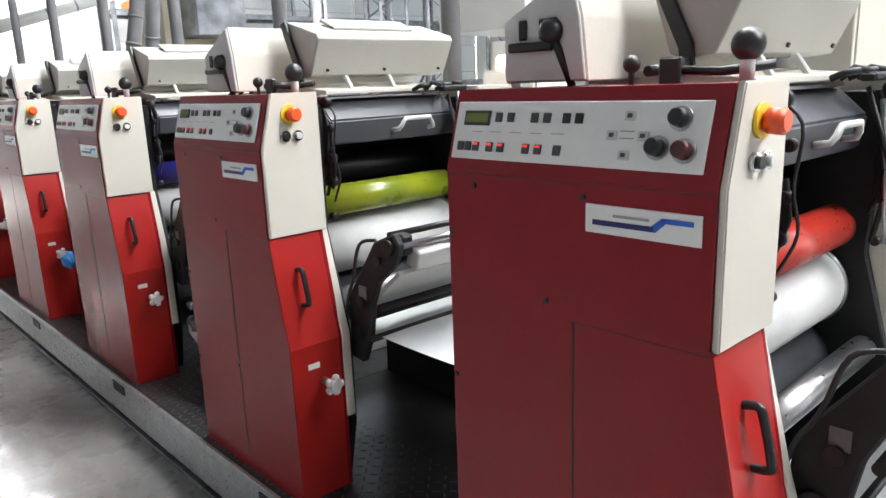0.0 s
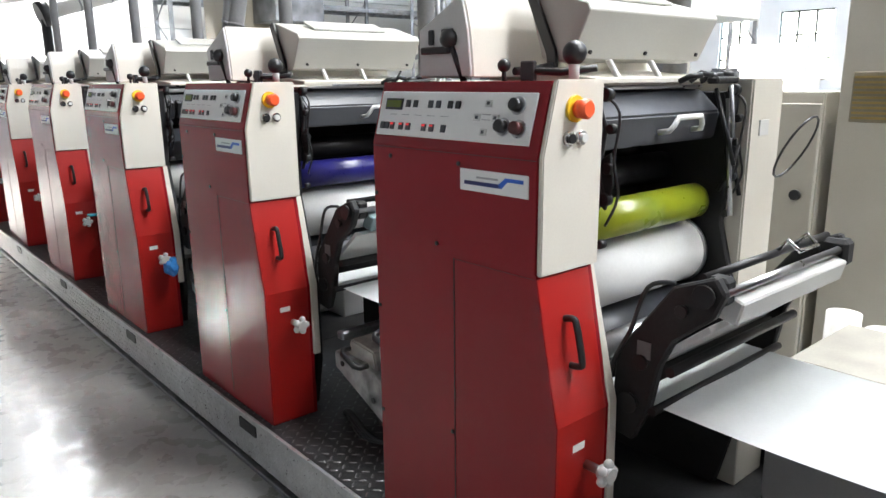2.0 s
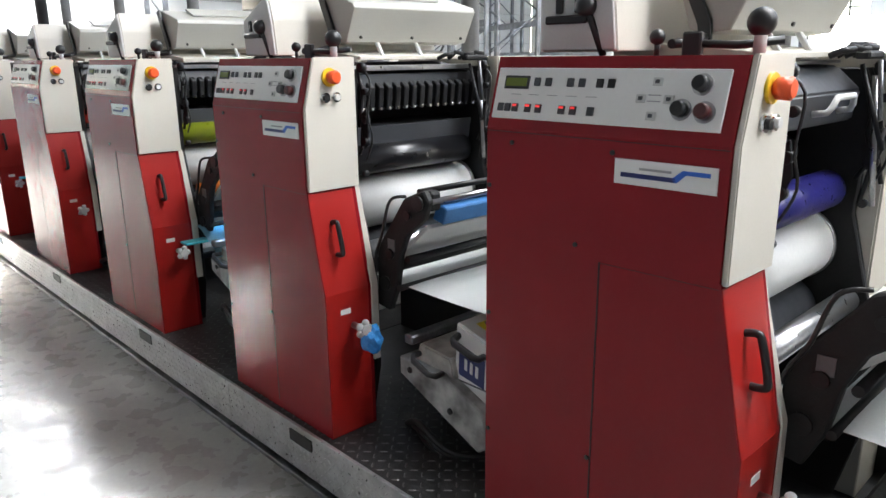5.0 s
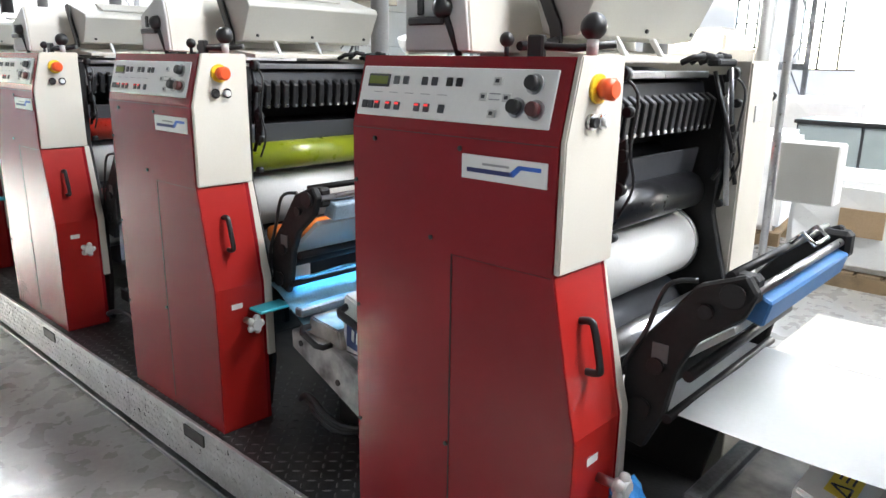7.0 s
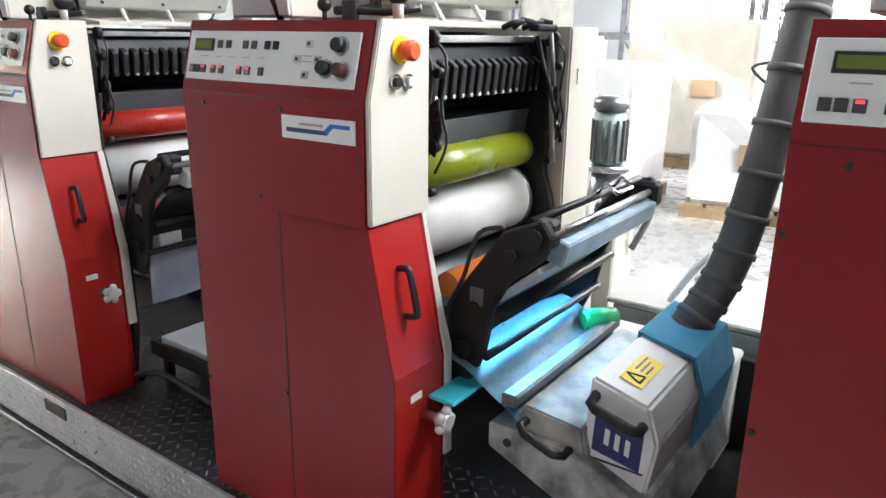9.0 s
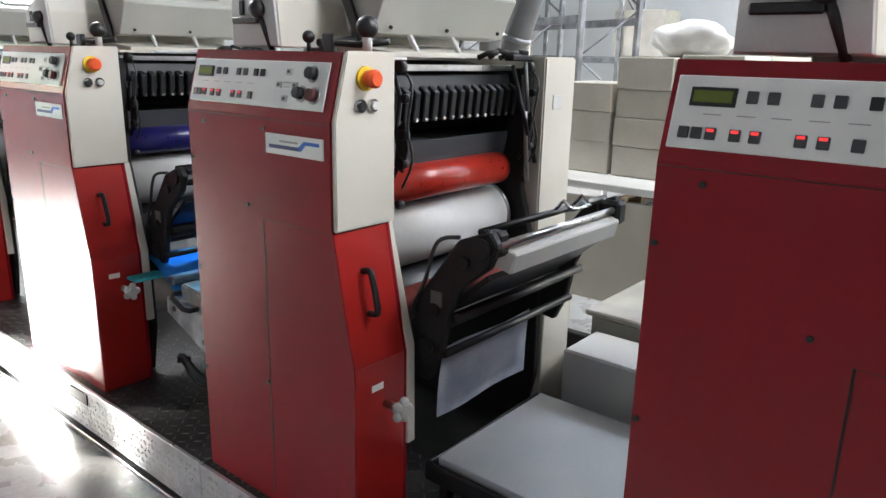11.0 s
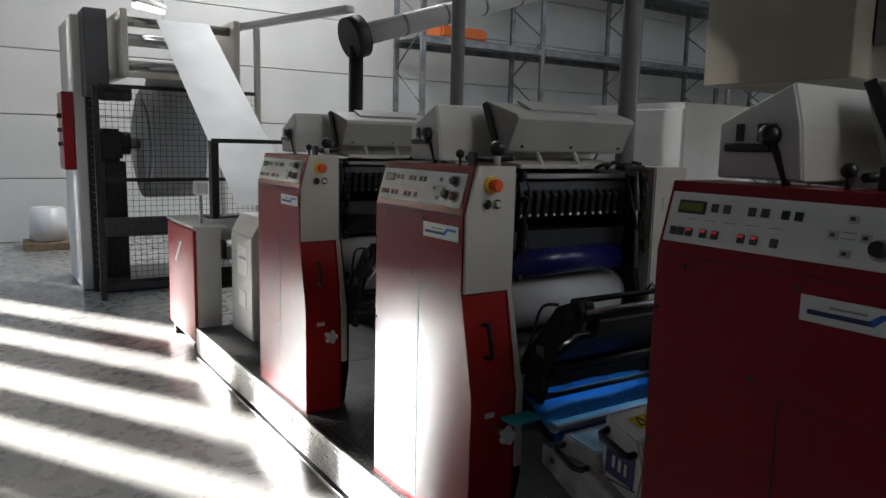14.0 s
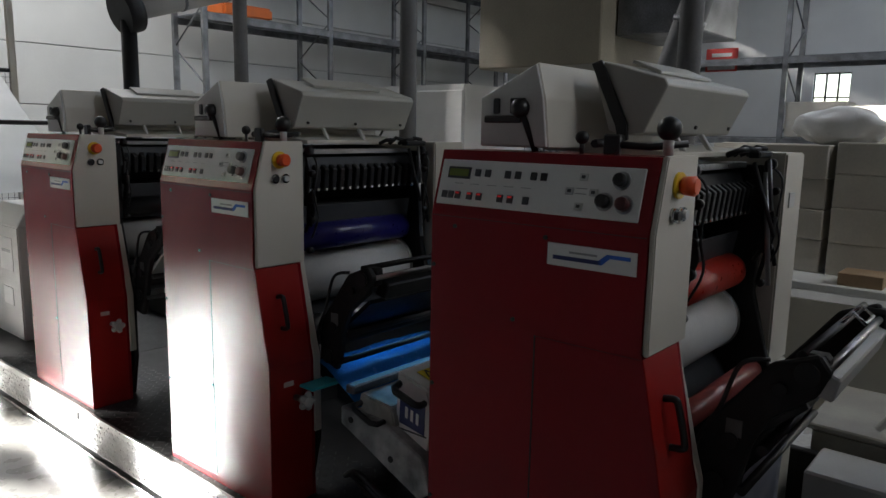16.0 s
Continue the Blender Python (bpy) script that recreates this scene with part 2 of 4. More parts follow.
# Ceiling left open above the added fill lamps.
ceil = bmesh.new()
xs = sorted({X0, X1, *[s[0] - FILL_SIZE[0] / 2 for s in ROOF_FILLS], *[s[0] + FILL_SIZE[0] / 2 for s in ROOF_FILLS]})
ys = sorted({Y0, Y1, *[s[1] - FILL_SIZE[1] / 2 for s in ROOF_FILLS], *[s[1] + FILL_SIZE[1] / 2 for s in ROOF_FILLS]})
for xa, xb in zip(xs, xs[1:]):
    for ya, yb in zip(ys, ys[1:]):
        cx, cy = (xa + xb) / 2, (ya + yb) / 2
        if not any(abs(cx - s[0]) < FILL_SIZE[0] / 2 and abs(cy - s[1]) < FILL_SIZE[1] / 2 for s in ROOF_FILLS):
            bm_box(xa, xb, ya, yb, ZC, ZC + 0.2, bm=ceil)
single("ceiling", ceil, CEIL, "grey sheet ceiling with openings at the added fill lamps", "ceiling", "structure")

# Unseen ground and block, added outside to keep low orange sky out of reflections.
single("ground", bm_box(-60, X0 - 0.3, -60, 80, -0.3, -0.02), mat("outside_ground", (0.3, 0.3, 0.29), 0.85, var=0.1, scale=0.6), "unseen pale ground added outside the hall", "ground", "structure")
single("backdrop", bm_box(-14.5, -13.0, -40, 60, -0.02, 5.0), mat("low_sky_block", (0.22, 0.22, 0.23), 0.8, var=0.1, scale=0.5), "long unseen grey block added to hide the low sky", "building", "structure")

# side wall of the aisle: tall glazed openings and small slot windows
GATE = [(13.5, 13.9, 0.7, 2.8), (14.2, 15.05, 0.7, 2.8), (15.3, 16.3, 0.7, 2.8), (16.6, 17.55, 0.7, 2.8), (17.85, 18.9, 0.7, 2.8)]
SLOTS = [(7.0, 7.2, 1.5, 1.95), (8.4, 8.85, 1.3, 1.9), (9.95, 10.35, 1.2, 2.15)]
HOLES = GATE + SLOTS
side = bmesh.new()
ysx = sorted({Y0, Y1, *[h[0] for h in HOLES], *[h[1] for h in HOLES]})
for ya, yb in zip(ysx, ysx[1:]):
    hole = [h for h in HOLES if h[0] <= (ya + yb) / 2 <= h[1]]
    if not hole:
        bm_box(X0 - 0.25, X0, ya, yb, 0, ZC, bm=side)
    else:
        h = hole[0]
        if h[2] > 0:
            bm_box(X0 - 0.25, X0, ya, yb, 0, h[2], bm=side)
        bm_box(X0 - 0.25, X0, ya, yb, h[3], ZC, bm=side)
single("wall_west", side, GREYWALL, "grey painted side wall with tall glazed openings", "wall", "structure")
east = bmesh.new()
EAST = [(8.8, 10.3), (11.2, 12.1), (4.0, 5.4)]
edges = [Y0, *[e for w in sorted(EAST) for e in w], Y1]
for i, (ya, yb) in enumerate(zip(edges, edges[1:])):
    if i % 2 == 0:
        bm_box(X1, X1 + 0.25, ya, yb, 0, ZC, bm=east)
    else:
        bm_box(X1, X1 + 0.25, ya, yb, 0, 1.5, bm=east)
        bm_box(X1, X1 + 0.25, ya, yb, 3.4, ZC, bm=east)
        win = thing("window_%d" % (i // 2 + 1), (0, 0, 0), "bright steel window with glazing bars", "window", kind="structure")
        for k in range(4):
            y = ya + (yb - ya) * k / 3
            part("glazing_bar", bm_box(X1 + 0.08, X1 + 0.13, y - 0.025, y + 0.025, 1.5, 3.4), DARK, win)
        for z in (1.52, 2.1, 2.75, 3.38):
            part("glazing_bar", bm_box(X1 + 0.085, X1 + 0.125, ya, yb, z - 0.02, z + 0.02), DARK, win)
single("wall_east", east, WALLP, "white panelled wall at the far side of the hall", "wall", "structure")
single("wall_south", bm_box(X0, X1, Y0 - 0.25, Y0, 0, ZC), GREYWALL, "grey painted end wall behind the press", "wall", "structure")
north = single("wall_north", bm_box(X0, X1, Y1 + 0.06, Y1 + 0.25, 0, ZC), GREYINK, "white sandwich-panel end wall with horizontal joints", "wall", "structure")
for i in range(7):
    part("wall_panel", bm_box(X0 + 0.01, X1 - 0.01, Y1, Y1 + 0.058, i * 1.0 + 0.008, i * 1.0 + 0.992, 0.006), WALLP, north)

# ---- plinth under the press ----
PT = 0.237
plinth = thing("press_plinth", (0, 0, 0), "long zinc-plated steel plinth with tread-plate top under the press", "plinth")
yy = -3.84
while yy < 12.4:
    ye = min(yy + 1.5, 12.5)
    face = bm_prism(1, yy + 0.002, ye - 0.002, [(-0.075, 0.045), (-0.068, 0.045), (-0.068, PT - 0.006), (-0.060, PT - 0.006), (-0.060, PT + 0.002), (-0.075, PT + 0.002)], 0.0015)
    part("kick_plate", face, PLINTH, plinth, "scuffed shiny metal kick plate")
    part("foot_strip", bm_box(-0.085, -0.05, yy + 0.002, ye - 0.002, 0.0, 0.022, 0.003), GALV, plinth, "narrow grey foot strip on the floor")
    part("slot", bm_box(-0.079, -0.0752, yy + 0.84, yy + 0.995, PT - 0.072, PT - 0.022, 0.004), BLACK, plinth, "black rectangular slot")
    for sy in (yy + 0.06, yy + 0.75, yy + 1.44):
        part("rivet", bm_rod((-0.0775, sy, PT - 0.03), (-0.074, sy, PT - 0.03), 0.006, 8), STEEL, plinth)
    part("tread_plate", bm_box(-0.059, 1.2, yy + 0.003, ye - 0.003, PT - 0.012, PT), TREAD, plinth, "dark oily tread-plate deck")
    yy += 1.5
part("core", bm_box(-0.05, 1.2, -3.8, 12.45, 0.023, PT - 0.014), BLACK, plinth)
# Added dark panel: darkens the gaps and hides the bright floor behind them.
part("drive_beam", bm_box(1.16, 1.2, -3.8, 12.45, PT + 0.001, 0.56, 0.004), GREASE, plinth, "dark panel added to close the bright gap on the drive side")


def lug(b, centre, along, across, out, length, width, height):
    """A lentil-shaped raised lug on a tread plate."""
    c, u, v, w = Vector(centre), Vector(along), Vector(across), Vector(out)
    rim = [b.verts.new(c + u * length * p + v * width * q) for p, q in ((-1, 0), (-0.5, -1), (0.5, -1), (1, 0), (0.5, 1), (-0.5, 1))]
    ends = [b.verts.new(c + u * length * p + w * height) for p in (-0.45, 0.45)]
    for f in ((0, 1, 6), (1, 2, 7, 6), (2, 3, 7), (3, 4, 7), (4, 5, 6, 7), (5, 0, 6)):
        b.faces.new([(rim + ends)[i] for i in f])


lugs = bmesh.new()
D = 0.70711
for iy in range(300):
    for ix in range(13):
        x, y = -0.035 + ix * 0.042, -0.9 + iy * 0.042
        if y < 12.4:
            s = 1 if (ix + iy) % 2 else -1
            lug(lugs, (x, y, PT), (D, s * D, 0), (-s * D, D, 0), (0, 0, 1), 0.017, 0.0045, 0.0022)
face_lugs = bmesh.new()
for iy in range(480):
    for iz in range(6):
        y, z = -0.9 + iy * 0.028, 0.062 + iz * 0.028
        if y < 12.4:
            s = 1 if (iz + iy) % 2 else -1
            lug(face_lugs, (-0.075, y, z), (0, D, s * D), (0, -s * D, D), (-1, 0, 0), 0.0125, 0.0042, 0.0026)
tagged(part("kick_relief", face_lugs, PLINTH, plinth), kind="stuff")
tagged(part("tread_relief", lugs, LUG, plinth), kind="stuff")


# ---- printing units ----
P = 1.5
HT = 1.62


def unit(name, keyed):
    """One printing unit: operator cabinet, drive cabinet, cylinders between them, swing frame and hoods."""
    u = thing(name, (0, 0, 0), "dark red and cream printing unit with control panel and ink rollers", "printing press", "printing units of the press")
    # operator cabinet
    prof = [(0.645, PT), (-0.077, PT), (-0.077, 0.80), (-0.062, 0.86), (0.0, 1.165), (0.0, 1.1695), (0.645, 1.1695)]
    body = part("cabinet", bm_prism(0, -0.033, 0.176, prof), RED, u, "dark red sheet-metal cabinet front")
    up = [(-0.033, 1.1695), (0.18, 1.1695), (0.18, HT), (0.014, HT), (-0.033, 1.448)]
    part("cabinet_head", bm_prism(1, 0.004, 0.645, up, 0.0), RED, u)
    side_prof = [(-0.028, 1.166), (0.188, 1.166), (0.188, HT + 0.003), (0.017, HT + 0.003), (-0.028, 1.45)]
    cheek = part("side_cheek", bm_prism(1, -0.012, 0.003, side_prof, 0.003, 2), CREAM, u, "cream side panel with switches")
    sp = [(-0.0785, PT + 0.004), (-0.0785, 0.80), (-0.0635, 0.862), (-0.003, 1.16), (0.0, 1.16), (-0.05, 0.86), (-0.07, 0.80), (-0.07, PT + 0.004)]
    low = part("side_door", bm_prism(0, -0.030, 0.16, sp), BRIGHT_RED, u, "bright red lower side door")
    hp = [(0.05, -0.02, 1.05), (0.05, -0.05, 1.056), (0.05, -0.062, 1.04), (0.05, -0.082, 0.957), (0.05, -0.076, 0.94), (0.05, -0.042, 0.935)]
    part("door_handle", bm_path(curve_points(hp, 4), 0.009), BLACK, low, "black bow handle")
    part("label", bm_box(0.03, 0.075, -0.0795, -0.078, 0.715, 0.735), PANEL, low)
    valve = part("valve", bm_rod((0.085, -0.077, 0.665), (0.085, -0.15, 0.665), 0.012), STEEL, u, "metal valve with star grip")
    star = bm_rod((0.085, -0.125, 0.665), (0.085, -0.16, 0.665), 0.02, 10)
    for k in range(5):
        a = k * 2 * math.pi / 5
        join(star, bm_ball((0.085 + 0.024 * math.cos(a), -0.143, 0.665 + 0.024 * math.sin(a)), 0.014, 8))
    part("star_grip", star, GREYWHITE, valve, "grey star grip")
    part("edge_trim", bm_prism(0, 0.172, 0.205, [(0.012, 1.163), (-0.062, 0.87), (-0.08, 0.81), (-0.085, 0.5), (-0.045, 0.5), (-0.04, 0.81), (-0.02, 0.87), (0.06, 1.163)], 0.003), CREAM, u, "curved cream edge trim")
    # seam, screws
    part("door_seam", bm_box(-0.0338, -0.033, 0.289, 0.2935, 0.27, 1.16), SEAM, body)
    part("door_seam", bm_box(-0.0336, -0.033, 0.004, 0.29, 1.158, 1.1592), SEAM, body)
    part("head_seam", bm_box(-0.0336, -0.0325, 0.006, 0.643, 1.4395, 1.4415), SEAM, body)
    for sy, sz in ((0.27, 1.415), (0.56, 1.415), (0.635, 1.3), (0.635, 0.95), (0.30, 0.65), (0.635, 0.6), (0.36, 1.19)):
        part("screw", bm_rod((-0.037, sy, sz), (-0.032, sy, sz), 0.006, 8), BLACK, body)
    # control panel, in its own tilted plane
    tilt = Matrix.Translation((-0.033, 0, 1.448)) @ Matrix.Rotation(math.atan2(0.047, 0.172), 4, "Y")

    def on_panel(name, bm, material, parent, label=""):
        bm.transform(tilt)
        return part(name, bm, material, parent, label)

    pan = on_panel("control_panel", bm_box(-0.005, 0.0, 0.032, 0.634, 0.025, 0.15, 0.0015), PANEL, u, "white control panel with keys and knobs")
    on_panel("display", bm_box(-0.008, -0.004, 0.53, 0.607, 0.098, 0.13, 0.001), BLACK, pan)
    on_panel("display_glass", bm_box(-0.0095, -0.0075, 0.536, 0.601, 0.104, 0.124), LCD, pan, "green liquid crystal display")
    for ky in (0.505, 0.472, 0.408, 0.376, 0.328, 0.298):
        on_panel("key", bm_box(-0.009, -0.004, ky - 0.009, ky + 0.009, 0.106, 0.126, 0.001), BLACK if ky < 0.33 else ANTHRACITE, pan)
    for ky in (0.607, 0.585, 0.561, 0.521, 0.489, 0.420, 0.388, 0.340):
        on_panel("key", bm_box(-0.009, -0.004, ky - 0.009, ky + 0.009, 0.042, 0.062, 0.001), ANTHRACITE, pan)
        if ky in (0.561, 0.521, 0.489, 0.420, 0.388):
            on_panel("indicator", bm_box(-0.0105, -0.0085, ky - 0.006, ky + 0.006, 0.055, 0.060), LED, pan, "lit red indicator")
    for ky, kz in ((0.186, 0.122), (0.219, 0.086), (0.154, 0.086), (0.188, 0.05)):
        on_panel("arrow_key", bm_box(-0.0085, -0.004, ky - 0.011, ky + 0.011, kz - 0.009, kz + 0.009, 0.001), GREYWHITE, pan)
        on_panel("arrow", bm_box(-0.0095, -0.0083, ky - 0.005, ky + 0.005, kz - 0.004, kz + 0.004), ANTHRACITE, pan)
    for kz in (0.08, 0.093):
        on_panel("key_line", bm_box(-0.0062, -0.004, 0.173, 0.203, kz, kz + 0.002), GREYINK, pan)
    for k in range(5):
        on_panel("print_line", bm_box(-0.0058, -0.004, 0.33 + 0.055 * k, 0.36 + 0.055 * k, 0.084, 0.0855), GREYINK, pan)
    for ky, kz, m2 in ((0.086, 0.118, BLACK), (0.122, 0.066, BLACK), (0.071, 0.063, DULLRED)):
        b = bm_rod((-0.004, ky, kz), (-0.010, ky, kz), 0.022, 20)
        kn = on_panel("knob_ring", b, STEEL, pan, "metal bezel ring")
        on_panel("knob", bm_rod((-0.009, ky, kz), (-0.03, ky, kz), 0.0165, 20, 0.015, 0.002), m2, kn)
    # logo plate
    lp = part("logo_plate", bm_box(-0.0365, -0.033, 0.025, 0.262, 1.35, 1.405, 0.001), PANEL, u, "white name plate with blue stepped line")
    part("stripe", bm_box(-0.0375, -0.036, 0.115, 0.245, 1.366, 1.376), LOGO_NAVY, lp)
    part("stripe", bm_box(-0.0375, -0.036, 0.040, 0.100, 1.384, 1.393), LOGO_BLUE, lp)
    part("stripe", bm_prism(0, -0.0375, -0.036, [(0.118, 1.366), (0.112, 1.366), (0.092, 1.384), (0.092, 1.393), (0.100, 1.393), (0.124, 1.374)]), LOGO_BLUE, lp)
    part("lettering", bm_box(-0.0375, -0.036, 0.125, 0.2, 1.384, 1.389), GREYINK, lp)
    # emergency stop and keys on the cheek
    st = part("emergency_stop", bm_rod((0.076, -0.012, 1.556), (0.076, -0.02, 1.556), 0.031, 24), YELLOW, u, "red mushroom button on yellow ring")
    part("button", bm_rod((0.076, -0.02, 1.556), (0.076, -0.058, 1.556), 0.021, 24, 0.024, 0.006), ESTOP, st, "red mushroom button")
    for kx in (0.055, 0.1):
        ring = part("switch_ring", bm_rod((kx, -0.012, 1.488), (kx, -0.022, 1.488), 0.017, 18), CHROME, u)
        part("switch", bm_rod((kx, -0.02, 1.488), (kx, -0.03, 1.488), 0.011, 14), BLACK if kx < 0.08 else GREYWHITE, ring)
    # inner side frames
    for fx in (0.206, 0.915):
        fr = bm_prism(0, fx, fx + 0.028, [(0.64, PT), (0.0, PT), (-0.05, 0.45), (-0.05, 0.8), (0.05, 1.16), (0.03, 1.58), (0.64, 1.58)], 0.004)
        part("side_frame", fr, GREASE, u, "oily dark cast side frame")
    # drive cabinet
    d = part("drive_cabinet", bm_prism(0, 0.944, 1.15, [(0.645, 0.9), (-0.01, 0.9), (-0.01, HT), (0.645, HT)], 0.006, 2), CREAM, u, "cream drive-side cabinet")
    part("drive_base", bm_prism(0, 0.95, 1.14, [(0.645, PT), (-0.06, PT), (-0.06, 0.78), (-0.012, 0.898), (0.645, 0.898)], 0.004), CREAM, u)
    part("plate", bm_box(1.0, 1.06, -0.014, -0.0095, 1.44, 1.49, 0.001), GREYWHITE, d)
    # cylinders
    cyl = part("blanket_cylinder", bm_rod((0.236, 0.19, 1.055), (0.9, 0.19, 1.055), 0.108, 48), BLANKET, u, "large white blanket cylinder")
    for cx in (0.236, 0.885):
        part("bearer_ring", bm_rod((cx, 0.19, 1.055), (cx + 0.014, 0.19, 1.055), 0.113, 40), STEEL, cyl)
    roll = part("ink_roller", bm_rod((0.24, 0.115, 1.235), (0.86, 0.115, 1.235), 0.056, 36, None, 0.006), INK_YELLOW, u, "wet ink-coated roller")
    part("lower_cylinder", bm_rod((0.236, 0.21, 0.84), (0.9, 0.21, 0.84), 0.10, 40), ANTHRACITE, u)
    part("upper_roller", bm_rod((0.236, 0.27, 1.33), (0.9, 0.27, 1.33), 0.05, 30), DARK, u)
    part("rear_guard", bm_box(0.236, 0.914, 0.36, 0.37, 0.7, 1.6), GREASE, u)
    part("impression_roller", bm_rod((0.236, 0.03, 0.90), (0.9, 0.03, 0.90), 0.035, 24), STEEL, u)
    # ink duct
    if keyed:
        duct = part("ink_duct", bm_prism(0, 0.24, 0.91, [(0.09, 1.46), (0.12, 1.56), (0.30, 1.6), (0.32, 1.4), (0.2, 1.38)], 0.004), DARK, u, "black ink duct with a row of key levers")
        for k in range(15):
            kx = 0.275 + k * 0.0425
            part("ink_key", bm_prism(0, kx, kx + 0.024, [(0.075, 1.42), (0.065, 1.51), (0.095, 1.53), (0.11, 1.44)], 0.003), DARK, duct)
            part("key_tip", bm_rod((kx + 0.012, 0.078, 1.43), (kx + 0.012, 0.070, 1.43), 0.006, 8), CHROME, duct)
        part("duct_blade", bm_box(0.25, 0.9, 0.10, 0.16, 1.57, 1.59, 0.002), STEEL, u)
        part("shade_plate", bm_prism(0, 0.245, 0.905, [(0.13, 1.25), (0.11, 1.36), (0.116, 1.362), (0.136, 1.25)]), ANTHRACITE, u)
    else:
        guard = part("ink_guard", bm_prism(0, 0.29, 0.9, [(0.085, 1.435), (0.07, 1.52), (0.14, 1.585), (0.3, 1.6), (0.3, 1.42)], 0.006, 2), ANTHRACITE, u, "anthracite ink guard with pale bow handle")
        gp = [(0.57, 0.078, 1.47), (0.575, 0.045, 1.475), (0.585, 0.036, 1.49), (0.60, 0.032, 1.512), (0.72, 0.032, 1.512), (0.735, 0.036, 1.49), (0.745, 0.045, 1.475), (0.75, 0.078, 1.47)]
        part("guard_handle", bm_path(gp, 0.0085), GREYWHITE, guard, "pale metal bow handle")
        part("lip", bm_box(0.3, 0.89, 0.13, 0.2, 1.592, 1.602, 0.002), STEEL, u)
    # linkage clutter beside the rollers
    for lx in (0.243, 0.885):
        part("lever", bm_path([(lx, 0.05, 1.58), (lx, 0.02, 1.5), (lx, 0.035, 1.40), (lx, 0.015, 1.33), (lx, 0.05, 1.27)], 0.007, 8), DARK, u)
        part("link_plate", bm_prism(0, lx - 0.004, lx + 0.004, [(0.0, 1.44), (-0.012, 1.36), (0.01, 1.29), (0.04, 1.31), (0.03, 1.42)], 0.002), GREASE, u)
        for by, bz, br in ((0.02, 1.585, 0.018), (0.0, 1.50, 0.013), (0.005, 1.40, 0.016), (0.012, 1.32, 0.018), (0.02, 1.20, 0.012)):
            part("bolt", bm_rod((lx - 0.012, by, bz), (lx + 0.012, by, bz), br, 12, None, 0.002), DARK, u)
        part("cable", bm_path(curve_points([(lx, 0.04, 1.59), (lx + 0.008, -0.015, 1.54), (lx - 0.004, -0.012, 1.42), (lx + 0.006, -0.022, 1.33), (lx, 0.01, 1.25)], 4), 0.004, 6), BLACK, u)
    for q, (ya, za, yb, zb) in enumerate(((0.06, 1.59, -0.02, 1.36), (0.02, 1.60, 0.0, 1.44), (-0.01, 1.42, 0.03, 1.2), (0.05, 1.52, -0.015, 1.26))):
        part("linkage", bm_rod((0.845 + 0.017 * q, ya, za), (0.838 + 0.02 * q, yb, zb), 0.007, 8), (DARK, GALV, GREASE, DARK)[q], u)
    part("rod", bm_rod((0.87, 0.03, 1.56), (0.86, -0.01, 1.2), 0.008, 10), STEEL, u)
    # swing frame
    arm_out = [(-0.04, 0.70), (-0.11, 0.69), (-0.155, 0.79), (-0.178, 0.915), (-0.215, 0.995), (-0.312, 1.075), (-0.338, 1.14), (-0.31, 1.178), (-0.205, 1.135), (-0.12, 1.02), (-0.05, 0.93)]
    for ax in (0.232, 0.93):
        part("swing_arm", bm_prism(0, ax, ax + 0.03, arm_out, 0.006), GREASE, u, "oily black swing arm")
    part("arm_block", bm_box(0.258, 0.31, -0.325, -0.25, 1.10, 1.17, 0.01), GREASE, u)
    part("arm_label", bm_box(0.229, 0.2318, -0.155, -0.115, 0.93, 0.975), RUBBER, u)
    for ay, az, ar in ((-0.10, 0.80, 0.03), (-0.13, 0.92, 0.022), (-0.29, 1.13, 0.03), (-0.235, 1.08, 0.018)):
        part("arm_bolt", bm_rod((0.218, ay, az), (0.233, ay, az), ar, 12, ar * 0.8, 0.002), DARK, u)
    part("arm_block", bm_box(0.905, 0.965, -0.345, -0.26, 1.085, 1.165, 0.012), GREASE, u)
    part("tray_edge", bm_box(0.26, 0.935, -0.128, -0.105, 0.862, 0.884, 0.003), STEEL, u)
    part("lower_rail", bm_rod((0.235, -0.165, 0.79), (0.94, -0.165, 0.79), 0.012, 12), DARK, u)
    part("guide_rod", bm_rod((0.25, -0.27, 1.165), (0.945, -0.27, 1.165), 0.011), DARK, u)
    part("guide_rod", bm_rod((0.25, -0.32, 1.135), (0.945, -0.32, 1.135), 0.011), STEEL, u)
    part("bar_handle", bm_path([(0.62, -0.27, 1.17), (0.62, -0.30, 1.205), (0.62, -0.33, 1.18), (0.73, -0.33, 1.18), (0.73, -0.30, 1.205), (0.73, -0.27, 1.17)], 0.006, 8), CHROME, u, "chrome grab handle")
    part("spray_bar", bm_prism(0, 0.31, 0.92, [(-0.33, 1.045), (-0.345, 1.105), (-0.30, 1.125), (-0.27, 1.06)], 0.005), GREYWHITE, u, "pale grey wash bar")
    part("drip_tray", bm_prism(0, 0.27, 0.92, [(-0.12, 0.885), (-0.29, 1.03), (-0.283, 1.045), (-0.11, 0.90)], 0.002), GREYWHITE, u, "stained pale sheet-metal tray")
    part("lower_bar", bm_rod((0.25, -0.13, 0.865), (0.94, -0.13, 0.865), 0.02, 16), GREASE, u)
    part("lower_bar", bm_rod((0.25, -0.20, 0.905), (0.94, -0.20, 0.905), 0.014, 14), DARK, u)
    part("hose", bm_path(curve_points([(0.25, -0.2, 1.14), (0.225, -0.14, 1.12), (0.22, -0.1, 1.0), (0.225, -0.05, 0.9), (0.23, -0.02, 0.75)], 5), 0.006, 8), BLACK, u)
